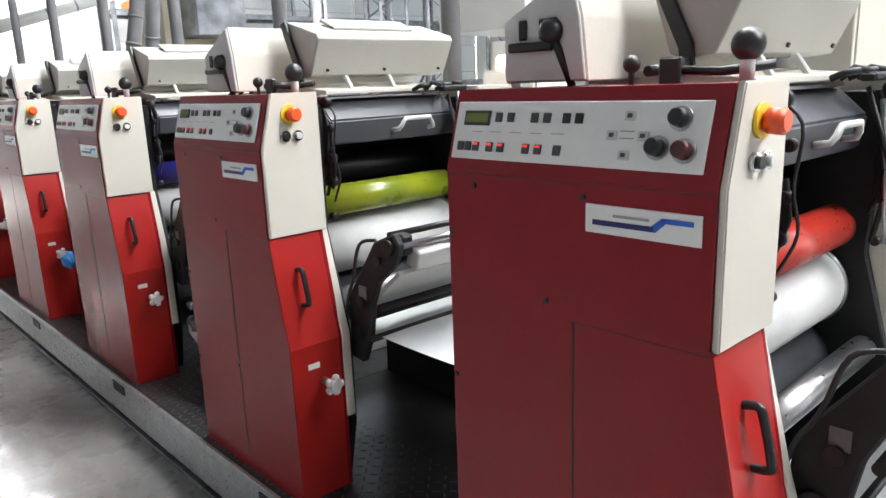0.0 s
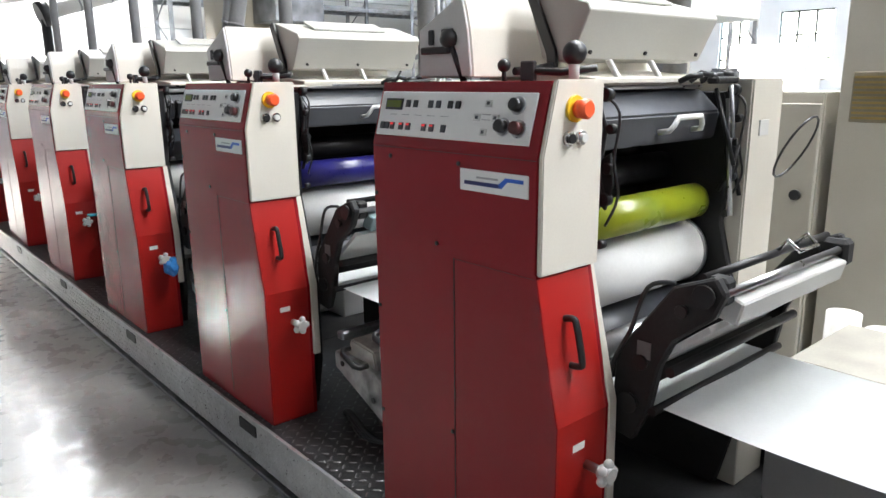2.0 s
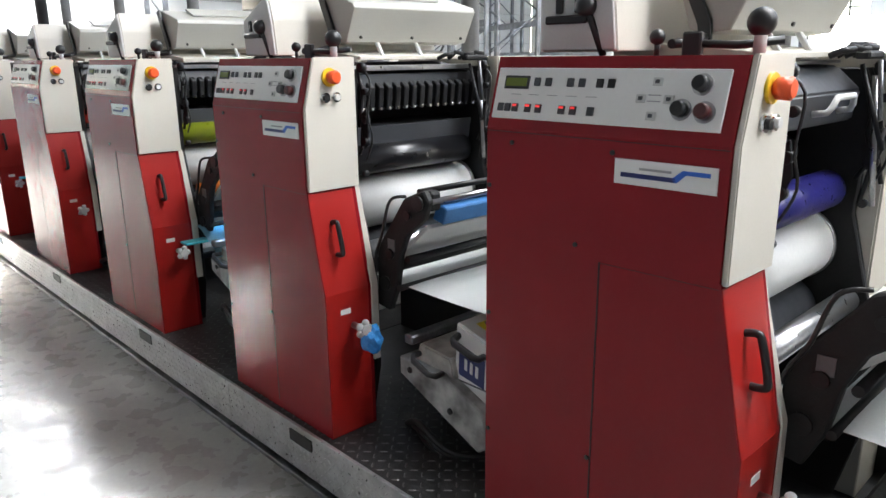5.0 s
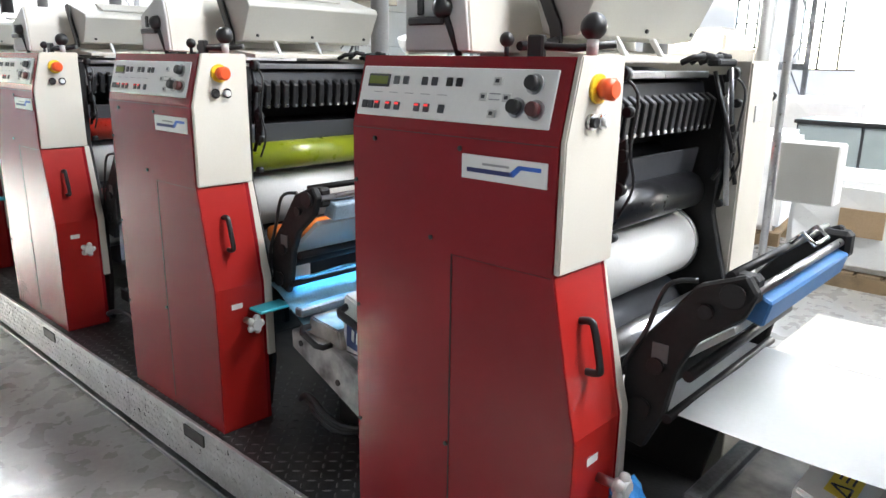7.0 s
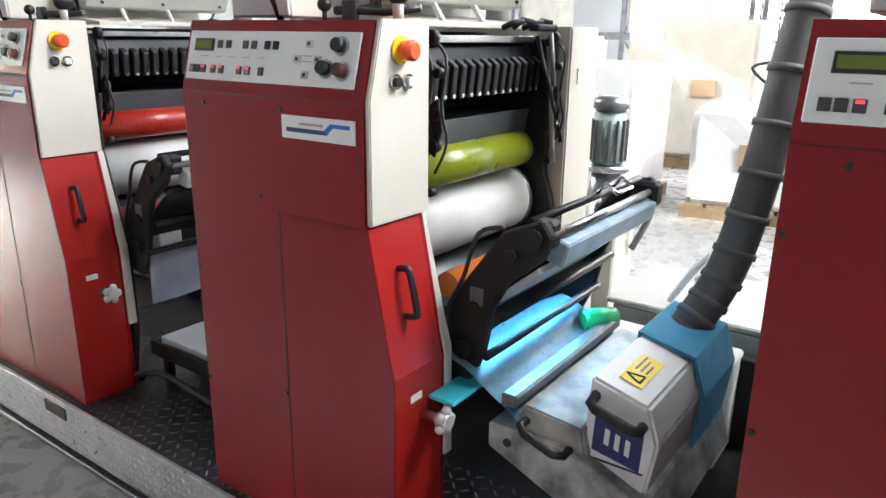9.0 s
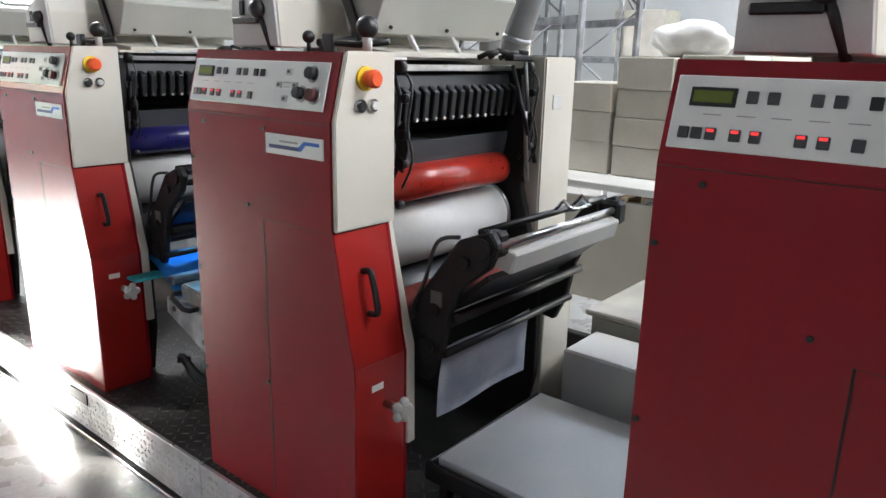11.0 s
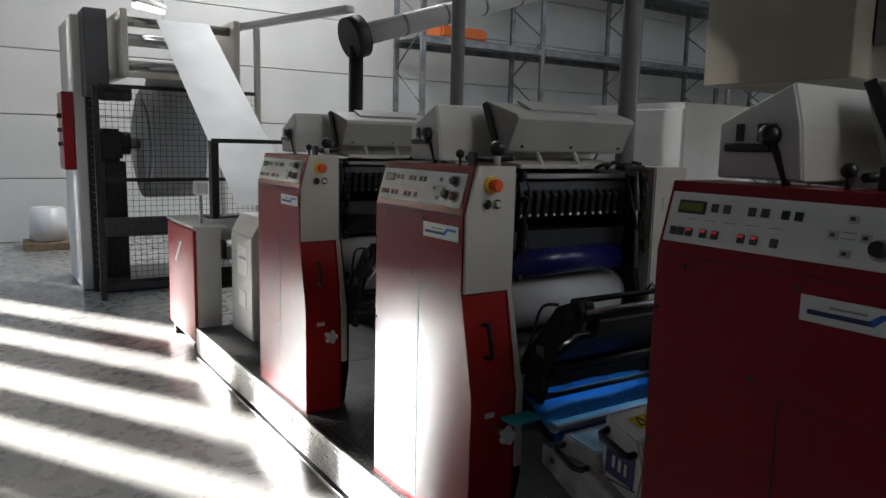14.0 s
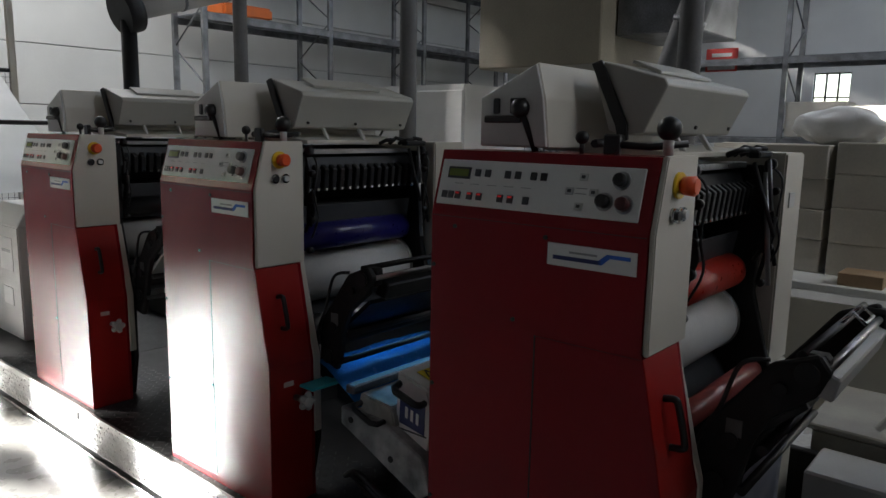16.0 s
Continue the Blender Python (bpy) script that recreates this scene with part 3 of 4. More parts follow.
    # top hoods
    h1 = part("dryer_hood", bm_prism(0, 0.105, 0.93, [(0.585, 1.63), (0.585, 1.765), (0.40, 1.855), (0.375, 1.76), (0.36, 1.63)], 0.003), CREAM, u, "cream faceted hood on top of the unit")
    part("hood_end", bm_prism(0, 0.097, 0.105, [(0.582, 1.633), (0.582, 1.763), (0.402, 1.85), (0.378, 1.76), (0.363, 1.633)], 0.002), GREYWHITE, h1)
    for hy, w in ((0.455, 0.05), (0.525, 0.022)):
        part("switch", bm_box(0.090, 0.098, hy - w / 2, hy + w / 2, 1.72, 1.762, 0.003), BLACK, h1, "black rocker switch")
    h2 = part("swing_hood", bm_prism(0, 0.30, 0.945, [(0.25, 1.668), (0.185, 1.676), (0.125, 1.80), (0.135, 1.818), (0.32, 1.87), (0.345, 1.85), (0.29, 1.68)], 0.003, 1), HOOD, u, "grey-beige tilting ink-duct hood")
    part("hood_top", bm_prism(0, 0.42, 0.80, [(0.2, 1.838), (0.29, 1.872), (0.285, 1.882), (0.2, 1.848)], 0.002), HOOD, h2)
    part("hood_arm", bm_prism(0, 0.284, 0.297, [(0.345, 1.862), (0.315, 1.872), (0.23, 1.70), (0.225, 1.655), (0.255, 1.65), (0.262, 1.69)], 0.002), BLACK, u, "flat black hood arm")
    part("hood_lever", bm_path([(0.29, 0.24, 1.66), (0.22, 0.245, 1.648), (0.15, 0.25, 1.645)], 0.011, 8), BLACK, u)
    for qx in (0.36, 0.62, 0.90):
        part("hood_screw", bm_rod((qx, 0.172, 1.695), (qx, 0.166, 1.693), 0.006, 8), BLACK, h2)
    part("hood_cable", bm_path(curve_points([(0.93, 0.5, 1.72), (0.98, 0.48, 1.80), (1.06, 0.5, 1.85), (1.14, 0.5, 1.82), (1.13, 0.5, 1.70), (1.08, 0.5, 1.622)], 5), 0.006, 8), BLACK, u, "black cable arching from the hood")
    part("under_tray", bm_prism(0, 0.3, 0.9, [(0.10, 1.61), (0.10, 1.625), (0.5, 1.66), (0.5, 1.62)], 0.002), CREAM, u)
    for lx in (0.42, 0.62):
        part("clip", bm_prism(0, lx, lx + 0.014, [(0.10, 1.607), (0.118, 1.607), (0.165, 1.672), (0.148, 1.676)], 0.003), GREYWHITE, u)
    l1 = part("lever_arm", bm_path([(0.105, 0.40, 1.62), (0.095, 0.43, 1.70), (0.09, 0.444, 1.73)], 0.009, 8), BLACK, u)
    part("lever_ball", bm_ball((0.09, 0.444, 1.735), 0.027), BLACK, l1, "black ball knob")
    part("cross_lever", bm_box(0.08, 0.096, 0.44, 0.56, 1.695, 1.715, 0.004), BLACK, u)
    l2 = part("post", bm_rod((0.143, 0.046, 1.618), (0.143, 0.046, 1.675), 0.013, 12), GREYWHITE, u)
    part("lever_ball", bm_ball((0.143, 0.046, 1.685), 0.03), BLACK, l2, "black ball knob")
    l3 = part("post", bm_rod((0.14, 0.28, 1.618), (0.14, 0.28, 1.65), 0.006, 10), BLACK, u)
    part("lever_ball", bm_ball((0.14, 0.28, 1.66), 0.018), BLACK, l3)
    part("catch", bm_box(0.13, 0.15, 0.17, 0.215, 1.618, 1.67, 0.004), BLACK, u)
    part("catch_rod", bm_path([(0.14, 0.2, 1.645), (0.16, 0.1, 1.64), (0.2, 0.02, 1.65)], 0.009, 8), BLACK, u)
    part("clamp", bm_box(0.80, 0.93, 0.03, 0.07, 1.604, 1.626, 0.006), GREASE, u)
    for q in range(4):
        part("clamp_link", bm_path([(0.70 + 0.06 * q, 0.10, 1.612), (0.71 + 0.06 * q, 0.07, 1.627 + 0.01 * (q % 2)), (0.74 + 0.06 * q, 0.05, 1.63)], 0.009, 8), GREASE if q % 2 else DARK, u)
    part("exhaust_pipe", bm_rod((1.27, 0.47, PT), (1.27, 0.47, 4.6), 0.045, 24), RUBBER, u, "galvanised exhaust pipe rising to the roof")
    part("gear_box", bm_box(1.16, 1.19, 0.4, 0.52, 0.9, 1.2, 0.004), CREAM, u)
    return u


INKS = [INK_RED, INK_YELLOW, INK_BLUE, INK_BLACK, INK_YELLOW, INK_RED, INK_BLUE, INK_BLACK]
plain_unit, keyed_unit = unit("printing_unit", False), unit("printing_unit", True)
units = []
for k in range(8):
    src = plain_unit if k < 3 else keyed_unit
    first = (k == 0) or (k == 3)
    if first:
        u = src
        u.matrix_basis = pose(0, P * k, 0)
    else:
        u = copy_thing(src, pose(0, P * k, 0))
    units.append(u)
for c in units[5].children:
    if c.name.startswith("impression_roller"):
        c.material_slots[0].link = "OBJECT"
        c.material_slots[0].material = mat("pink_stained_roller", (0.42, 0.09, 0.08), 0.35, var=0.15, scale=9)
BARS = {2: mat("teal_wash_cloth", (0.27, 0.38, 0.39), 0.5, var=0.15), 3: mat("blue_wash_cloth", (0.04, 0.2, 0.5), 0.5, var=0.15), 4: mat("pale_blue_wash_cloth", (0.45, 0.6, 0.72), 0.5, var=0.2, scale=12), 6: BLACK}
for c in units[5].children:
    if c.name.startswith("drip_tray"):
        c.material_slots[0].link = "OBJECT"
        c.material_slots[0].material = DARK
for k, m in BARS.items():
    for c in units[k].children:
        if c.name.startswith("spray_bar") or (k == 6 and c.name.startswith("drip_tray")):
            c.material_slots[0].link = "OBJECT"
            c.material_slots[0].material = m
for u, ink in zip(units, INKS):
    for c in u.children:
        if c.name.startswith("ink_roller"):
            c.material_slots[0].link = "OBJECT"
            c.material_slots[0].material = ink


# ---- paper web between the units ----
def web_sheet(pts, x0=0.27, x1=0.86):
    """A paper web along points (y, z), with a little sag."""
    b = bmesh.new()
    rows = []
    for y, z in pts:
        rows.append([b.verts.new((x0 + (x1 - x0) * i / 6, y, z + 0.002 * math.sin(i * 1.3 + y * 3))) for i in range(7)])
    for r, s in zip(rows, rows[1:]):
        for i in range(6):
            b.faces.new((r[i], r[i + 1], s[i + 1], s[i])).smooth = True
    return b


for k in range(4):
    ob = single("paper_web", web_sheet([(y, 0.80 - 0.012 * math.sin(math.pi * (y + 0.88) / 0.9)) for y in [-0.88 + 0.9 * i / 12 for i in range(13)]]), PAPER, "white paper web stretched between two printing units", "paper web", at=(0, P * k, 0), group="paper webs between units")


# ---- drying lamps low in the gaps ----
def dryer(lift):
    d = thing("uv_dryer", (0, 0, 0), "white drying lamp unit with handles on a stained carriage", "dryer", "drying lamps between units")
    part("carriage", bm_prism(0, 0.2, 0.85, [(-0.2, 0.60), (-0.2, 0.53), (-0.6, 0.36), (-0.66, 0.40), (-0.62, 0.52), (-0.42, 0.60)], 0.006), mat("ink_stained_paint", (0.60, 0.60, 0.58), 0.5, var=0.1, scale=11, stain=(0.012, 0.012, 0.014)), d, "ink-stained pale carriage")
    part("cross_bar", bm_box(0.19, 0.86, -0.285, -0.24, 0.665, 0.70, 0.006), GALV, d)
    part("cover", bm_prism(0, 0.22, 0.85, [(-0.27, 0.60), (-0.29, 0.67), (-0.45, 0.655), (-0.47, 0.58)], 0.006, 2), mat("ink_spotted_cream", (0.60, 0.58, 0.52), 0.45, var=0.08, scale=13, stain=(0.16, 0.15, 0.14)), d)
    part("handle", bm_path([(0.205, -0.31, 0.64), (0.17, -0.31, 0.64), (0.155, -0.33, 0.632), (0.155, -0.41, 0.605), (0.17, -0.43, 0.6), (0.205, -0.43, 0.6)], 0.011, 8), BLACK, d, "black bow handle")
    h = part("lamp_housing", bm_prism(0, 0.245, 0.83, [(-0.44, 0.52), (-0.455, 0.79), (-0.60, 0.75), (-0.63, 0.66), (-0.60, 0.46)], 0.008, 2), WHITE, d, "white lamp housing with warning label")
    part("label", bm_prism(0, 0.2425, 0.2445, [(-0.47, 0.60), (-0.475, 0.715), (-0.595, 0.685), (-0.59, 0.58)]), LOGO_NAVY, h, "dark blue maker's label")
    for q in range(3):
        my = -0.50 - 0.026 * q
        part("mark", bm_prism(0, 0.240, 0.2422, [(my, 0.627 - 0.006 * q), (my - 0.002, 0.668 - 0.006 * q), (my - 0.014, 0.664 - 0.006 * q), (my - 0.012, 0.623 - 0.006 * q)]), PANEL, h)
    part("seam", bm_box(0.2415, 0.246, -0.60, -0.45, 0.575, 0.579), ANTHRACITE, h)
    for q in range(3):
        part("cable", bm_path(curve_points([(0.26 + 0.02 * q, -0.16, 0.28), (0.2, -0.30 - 0.02 * q, 0.36 - 0.03 * q), (0.21, -0.48, 0.30 - 0.012 * q), (0.4, -0.62, 0.28)], 5), 0.012, 8), BLACK, d, "black supply cable")
    part("handle", bm_path([(0.25, -0.47, 0.745), (0.215, -0.47, 0.735), (0.205, -0.485, 0.73), (0.205, -0.575, 0.705), (0.215, -0.59, 0.7), (0.25, -0.59, 0.7)], 0.013, 8), BLACK, h, "black bow handle")
    warn = bm_box(0.30, 0.46, -0.56, -0.50, 0.0, 0.002)
    warn.transform(Matrix.Translation((0, -0.0, 0.779)) @ Matrix.Translation((0, -0.455, 0)) @ Matrix.Rotation(math.atan2(0.04, 0.145), 4, "X") @ Matrix.Translation((0, 0.455, 0.013)))
    label_at = Matrix.Translation((0, -0.455, 0.7915)) @ Matrix.Rotation(math.atan2(0.04, 0.145), 4, "X")
    wl = part("warning_label", warn, WARNYELLOW, h, "yellow warning label")
    tri = bmesh.new()
    for a, c in (((-0.095, 0.315), (-0.055, 0.335)), ((-0.055, 0.335), (-0.095, 0.355)), ((-0.095, 0.355), (-0.095, 0.315))):
        join(tri, bm_rod((a[1], a[0], 0.003), (c[1], c[0], 0.003), 0.003, 6))
    for q in range(3):
        bm_box(0.37, 0.45 - 0.015 * q, -0.066 - 0.014 * q, -0.061 - 0.014 * q, 0.0022, 0.0035, bm=tri)
    tri.transform(label_at)
    part("warning_sign", tri, BLACK, wl, "black triangle and print")
    for k in (0, 3):
        part("bolt", bm_rod((0.196, -0.26 - 0.07 * k, 0.56 - 0.03 * k), (0.201, -0.26 - 0.07 * k, 0.56 - 0.03 * k), 0.012, 10), BLACK, d)
    part("foot", bm_box(0.3, 0.36, -0.55, -0.35, PT - lift, 0.47), GREASE, d)
    part("foot", bm_box(0.7, 0.76, -0.55, -0.35, PT - lift, 0.47), GREASE, d)
    return d


for first, last, lift in ((2, 3, -0.055), (4, 6, 0.03)):
    d0 = dryer(lift)
    d0.matrix_basis = pose(0, P * first, lift)
    for k in range(first + 1, last + 1):
        if k != 5:
            copy_thing(d0, pose(0, P * k, lift))


def sheet_tray(at):
    """A low tray of paper on a black stand, on the deck between two units."""
    t = thing("sheet_tray", at, "low black tray holding a stack of white paper on the deck", "tray")
    part("base", bm_box(0.25, 0.88, -0.78, -0.10, 0.36, 0.395, 0.006), GREASE, t, "black sheet-metal tray")
    part("rim", bm_box(0.243, 0.262, -0.79, -0.09, 0.35, 0.412, 0.004), DARK, t)
    part("rim", bm_box(0.262, 0.88, -0.105, -0.09, 0.35, 0.412, 0.004), DARK, t)
    for lx, ly in ((0.28, -0.15), (0.28, -0.73), (0.84, -0.15), (0.84, -0.73)):
        part("leg", bm_box(lx - 0.015, lx + 0.015, ly - 0.015, ly + 0.015, PT, 0.36), DARK, t)
    part("paper_block", bm_box(0.275, 0.86, -0.76, -0.12, 0.396, 0.425, 0.002), PAPER, t, "white block of paper")
    part("cable", bm_path(curve_points([(0.2, -0.08, 0.26), (0.16, -0.12, 0.30), (0.19, -0.25, 0.33), (0.22, -0.45, 0.28), (0.23, -0.7, 0.255)], 6), 0.013, 8), BLACK, t, "black cable along the tray")


sheet_tray((0, 7.5, 0))
hang = bmesh.new()
cols = []
for i in range(9):
    x = 0.25 + 0.46 * i / 8
    cols.append([hang.verts.new((x, -0.15 + 0.02 * j / 6 + 0.006 * math.sin(i * 0.9 + j * 0.5), 0.80 - 0.038 * j)) for j in range(7)])
for a, c in zip(cols, cols[1:]):
    for j in range(6):
        hang.faces.new((a[j], c[j], c[j + 1], a[j + 1])).smooth = True
bmesh.ops.solidify(hang, geom=list(hang.faces), thickness=0.001)
single("hanging_sheet", hang, mat("printed_grey_sheet", (0.50, 0.51, 0.57), 0.5, var=0.1, scale=9, stain=(0.30, 0.34, 0.45)), "pale grey printed sheet hanging from the lower bar", "paper sheet", at=(0, 7.5, 0))


def gear():
    g = thing("gear_housing", (0, 0, 0), "low cream gear housing on the drive side of the press", "gear housing", "gear housings along the press")
    part("housing", bm_box(1.25, 1.75, -0.75, -0.1, 0.0, 0.62, 0.01, 2), DARKCREAM, g)
    part("lid", bm_box(1.23, 1.77, -0.77, -0.08, 0.622, 0.645, 0.006), DARKCREAM, g)
    part("link_housing", bm_box(0.95, 1.2, -0.60, -0.15, PT, 0.58, 0.008), GREYWHITE, g)
    return g


g0 = gear()
for k in range(1, 8):
    copy_thing(g0, pose(0, P * k, 0))


# ---- loose things in the gaps ----
def film_sheet(at, label, material):
    b = bmesh.new()
    rows = []
    for i in range(9):
        y = -0.06 - 0.030 * i
        z = 0.775 - 0.13 * (i / 8) ** 1.5
        rows.append([b.verts.new((0.2 + 0.62 * j / 8, y - 0.03 * (j == 8), z + 0.004 * math.sin(j * 1.7 + i))) for j in range(9)])
    for r, s in zip(rows, rows[1:]):
        for j in range(8):
            b.faces.new((r[j], r[j + 1], s[j + 1], s[j])).smooth = True
    bmesh.ops.solidify(b, geom=list(b.faces), thickness=0.003)
    ob = single("film_sheet", b, material, label, "film sheet", at=at)
    return ob


film_sheet((0, 6.0, 0), "pale blue printed sheet lying over the dryer", mat("pale_blue_film", (0.32, 0.58, 0.72), 0.3, var=0.15, scale=7))
film_sheet((0, 9.0, 0), "deep blue protective film lying over the dryer", SHEETBLUE)
# The rod's green colour stands in for a green sheen on the dryer.
single("green_bottle", bm_rod((0.75, -0.20, 0.70), (0.86, -0.27, 0.70), 0.04, 18, 0.03, 0.01), GREEN, "green rod in place of a green sheen on the dryer", "bottle", at=(0, 6.0, 0.03))
rag = bmesh.new()
bmesh.ops.create_icosphere(rag, subdivisions=3, radius=0.04)
for v in rag.verts:
    v.co *= 1 + 0.35 * noise.noise(v.co * 40)
    v.co.z *= 1.3
single("blue_rag", rag, SHEETBLUE, "crumpled blue cloth hanging on a valve", "cloth", at=(0.12, 4.36, 0.62))
single("cyan_strip", bm_box(0.10, 0.30, -0.16, -0.08, 0.70, 0.712, 0.003), CYAN, "thin cyan strip at the valve", "strip", at=(0, 6.0, 0))
single("cyan_strip", bm_box(0.10, 0.30, -0.16, -0.08, 0.70, 0.712, 0.003), CYAN, "thin cyan strip at the valve", "strip", at=(0, 9.0, 0))
single("blue_cloth", bm_prism(0, 0.55, 0.845, [(-0.435, 0.60), (-0.452, 0.80), (-0.61, 0.765), (-0.645, 0.66), (-0.62, 0.44), (-0.612, 0.44), (-0.635, 0.66), (-0.602, 0.757), (-0.458, 0.792), (-0.443, 0.60)]), mat("sky_blue_cloth", (0.06, 0.36, 0.6), 0.8, var=0.15, scale=10), "sky blue cloth draped over the lamp housing", "cloth", at=(0, 6.0, 0.03))
orange = single("orange_roller", bm_rod((0.25, -0.03, 0.955), (0.88, -0.03, 0.955), 0.035, 24), mat("orange_ink", (0.75, 0.2, 0.03), 0.3, var=0.15), "orange ink-stained transfer roller beside the cylinder", "roller", at=(0, 6.0, 0))
hose = curve_points([(0.75, -0.52, 0.78), (0.85, -0.60, 1.0), (0.95, -0.66, 1.5), (1.1, -0.7, 2.2), (1.3, -0.6, 3.2), (1.5, -0.4, 4.4)], 8)
hh = thing("exhaust_hose", (0, P * 4, 0), "grey ribbed exhaust hose rising from the dryer", "hose")
part("hose", bm_path(hose, 0.055, 14), RUBBER, hh)
for q in range(0, len(hose) - 1, 2):
    part("rib", bm_rod(hose[q], Vector(hose[q]) + (Vector(hose[q + 1]) - Vector(hose[q])).normalized() * 0.02, 0.061, 14), RUBBER, hh)
duct_low, duct_high = Vector((2.5, 9.27, 0.0)), Vector((2.5, 7.9, 4.0))
sd = thing("slanted_duct", (0, 0, 0), "dark slanting exhaust duct rising behind the press", "duct")
part("duct", bm_rod(duct_low, duct_high, 0.085, 20), RUBBER, sd)
for q in range(1, 7):
    c = duct_low.lerp(duct_high, q / 7)
    part("duct_ring", bm_rod(c, c + (duct_high - duct_low).normalized() * 0.03, 0.093, 20), GALV, sd)

# ---- infeed and unwinder at the end of the press ----
inf = thing("infeed_unit", (0, 0, 0), "red and pale grey web infeed unit at the press end", "infeed unit")
part("red_door", bm_box(-0.055, -0.03, 12.6, 13.44, 0.10, 0.985, 0.004), BRIGHT_RED, inf, "red front door with white mark")
part("mark", bm_prism(0, -0.058, -0.0552, [(13.2, 0.68), (13.02, 0.85), (12.96, 0.86), (13.1, 0.72), (13.16, 0.66)]), PANEL, inf)
part("body", bm_box(-0.03, 0.16, 12.6, 13.44, 0.06, 1.0, 0.006), GREYWHITE, inf)
part("top_plate", bm_box(-0.06, 0.2, 12.57, 13.46, 1.0, 1.025, 0.004), GREYWHITE, inf)
part("foot", bm_box(-0.04, 0.1, 12.64, 12.72, 0, 0.06), BLACK, inf)
part("foot", bm_box(-0.04, 0.1, 13.32, 13.4, 0, 0.06), BLACK, inf)
part("far_side", bm_box(0.95, 1.12, 12.6, 13.44, 0.0, 1.0, 0.006), GREYWHITE, inf)
for ry, rz, rr, m in ((12.9, 0.95, 0.09, BLANKET), (13.1, 0.72, 0.06, STEEL), (12.8, 0.6, 0.05, GREASE), (13.2, 0.45, 0.06, DARK)):
    part("roller", bm_rod((0.16, ry, rz), (0.95, ry, rz), rr, 28), m, inf)
part("bracket", bm_box(0.16, 0.2, 12.58, 12.75, 0.75, 0.9, 0.01), BLACK, inf)
part("sensor_post", bm_rod((0.05, 12.75, 1.02), (0.05, 12.75, 1.25), 0.014), STEEL, inf)
part("sensor", bm_box(0.0, 0.1, 12.70, 12.80, 1.25, 1.36, 0.015), GREYWHITE, inf)
part("upright", bm_box(0.2, 0.26, 12.95, 13.05, 1.0, 1.68, 0.004), DARK, inf)
part("cross_rod", bm_rod((0.2, 12.95, 1.68), (1.1, 12.7, 1.68), 0.018), BLACK, inf)
cab = thing("terminal_cabinet", (0, 0, 0), "pale grey control box with printed notice on the plinth", "control box")
part("box", bm_box(0.18, 0.5, 11.92, 12.4, PT, 1.0, 0.008, 2), GREYWHITE, cab)
part("sloped_top", bm_prism(1, 11.92, 12.4, [(0.18, 1.0), (0.5, 1.0), (0.5, 1.14), (0.26, 1.14)], 0.006), GREYWHITE, cab)
part("notice", bm_box(0.176, 0.1795, 12.02, 12.24, 0.70, 0.92), PANEL, cab, "white printed notice")
part("notice_line", bm_box(0.174, 0.1765, 12.05, 12.2, 0.82, 0.84), GREYINK, cab)
part("paper", bm_box(0.176, 0.1795, 12.06, 12.22, 0.46, 0.58), PANEL, cab)

unw = thing("reel_unwinder", (0, 0, 0), "grey reel unwinder with mesh guard and large paper reel", "unwinder")
part("front_panel", bm_box(-0.5, -0.36, 15.55, 16.65, 0.02, 2.95, 0.01), GREYWHITE, unw, "grey side column")
rp = part("switch_box", bm_box(-0.62, -0.505, 15.55, 15.95, 1.33, 2.15, 0.008), RED, unw, "dark red switch box")
for q in range(3):
    part("switch", bm_rod((-0.62, 15.75, 1.6 + 0.15 * q), (-0.65, 15.75, 1.6 + 0.15 * q), 0.025, 12), BLACK, rp)
part("top_column", bm_box(-0.42, -0.2, 15.2, 15.6, 2.1, 2.98, 0.01), ANTHRACITE, unw)
for px, py in ((-0.37, 15.0), (-0.37, 15.5), (1.3, 15.0), (1.3, 16.4)):
    part("post", bm_box(px - 0.03, px + 0.03, py - 0.03, py + 0.03, 0, 2.95 if px > 0 else 2.2, 0.004), DARK if px < 0 else CREAM, unw)
for rz in (0.18, 1.25, 2.2):
    part("rail", bm_box(-0.34, 1.27, 14.985, 15.015, rz - 0.02, rz + 0.02, 0.003), DARK, unw)
for k in range(28):
    part("mesh_wire", bm_rod((-0.34 + k * 0.058, 15.0, 0.2), (-0.34 + k * 0.058, 15.0, 2.2), 0.0025, 5), DARK, unw)
for k in range(34):
    part("mesh_wire", bm_rod((-0.34, 15.0, 0.22 + k * 0.058), (1.27, 15.0, 0.22 + k * 0.058), 0.0025, 5), DARK, unw)
for k in range(24):
    part("mesh_wire", bm_rod((-0.37, 15.03, 0.3 + k * 0.08), (-0.37, 15.47, 0.3 + k * 0.08), 0.003, 5), DARK, unw)
reel = part("paper_reel", bm_rod((0.22, 15.85, 1.62), (0.80, 15.85, 1.62), 0.62, 64, None, 0.01), KRAFT, unw, "large grey paper reel")
part("core", bm_rod((-0.1, 15.85, 1.62), (0.22, 15.85, 1.62), 0.06, 20), STEEL, reel)
part("end_disc", bm_rod((0.19, 15.85, 1.62), (0.218, 15.85, 1.62), 0.50, 48), KRAFT, reel)
part("motor", bm_box(-0.25, -0.02, 15.65, 16.0, 1.42, 1.78, 0.03, 2), GREASE, unw)
part("brake", bm_rod((-0.02, 15.85, 1.62), (0.08, 15.85, 1.62), 0.13, 24), DARK, unw)
part("stand", bm_box(-0.22, 0.0, 15.6, 16.1, 0.0, 1.42, 0.02), GREASE, unw)
part("base_beam", bm_box(-0.3, 1.3, 15.3, 15.42, 0.62, 0.82, 0.01), ANTHRACITE, unw)
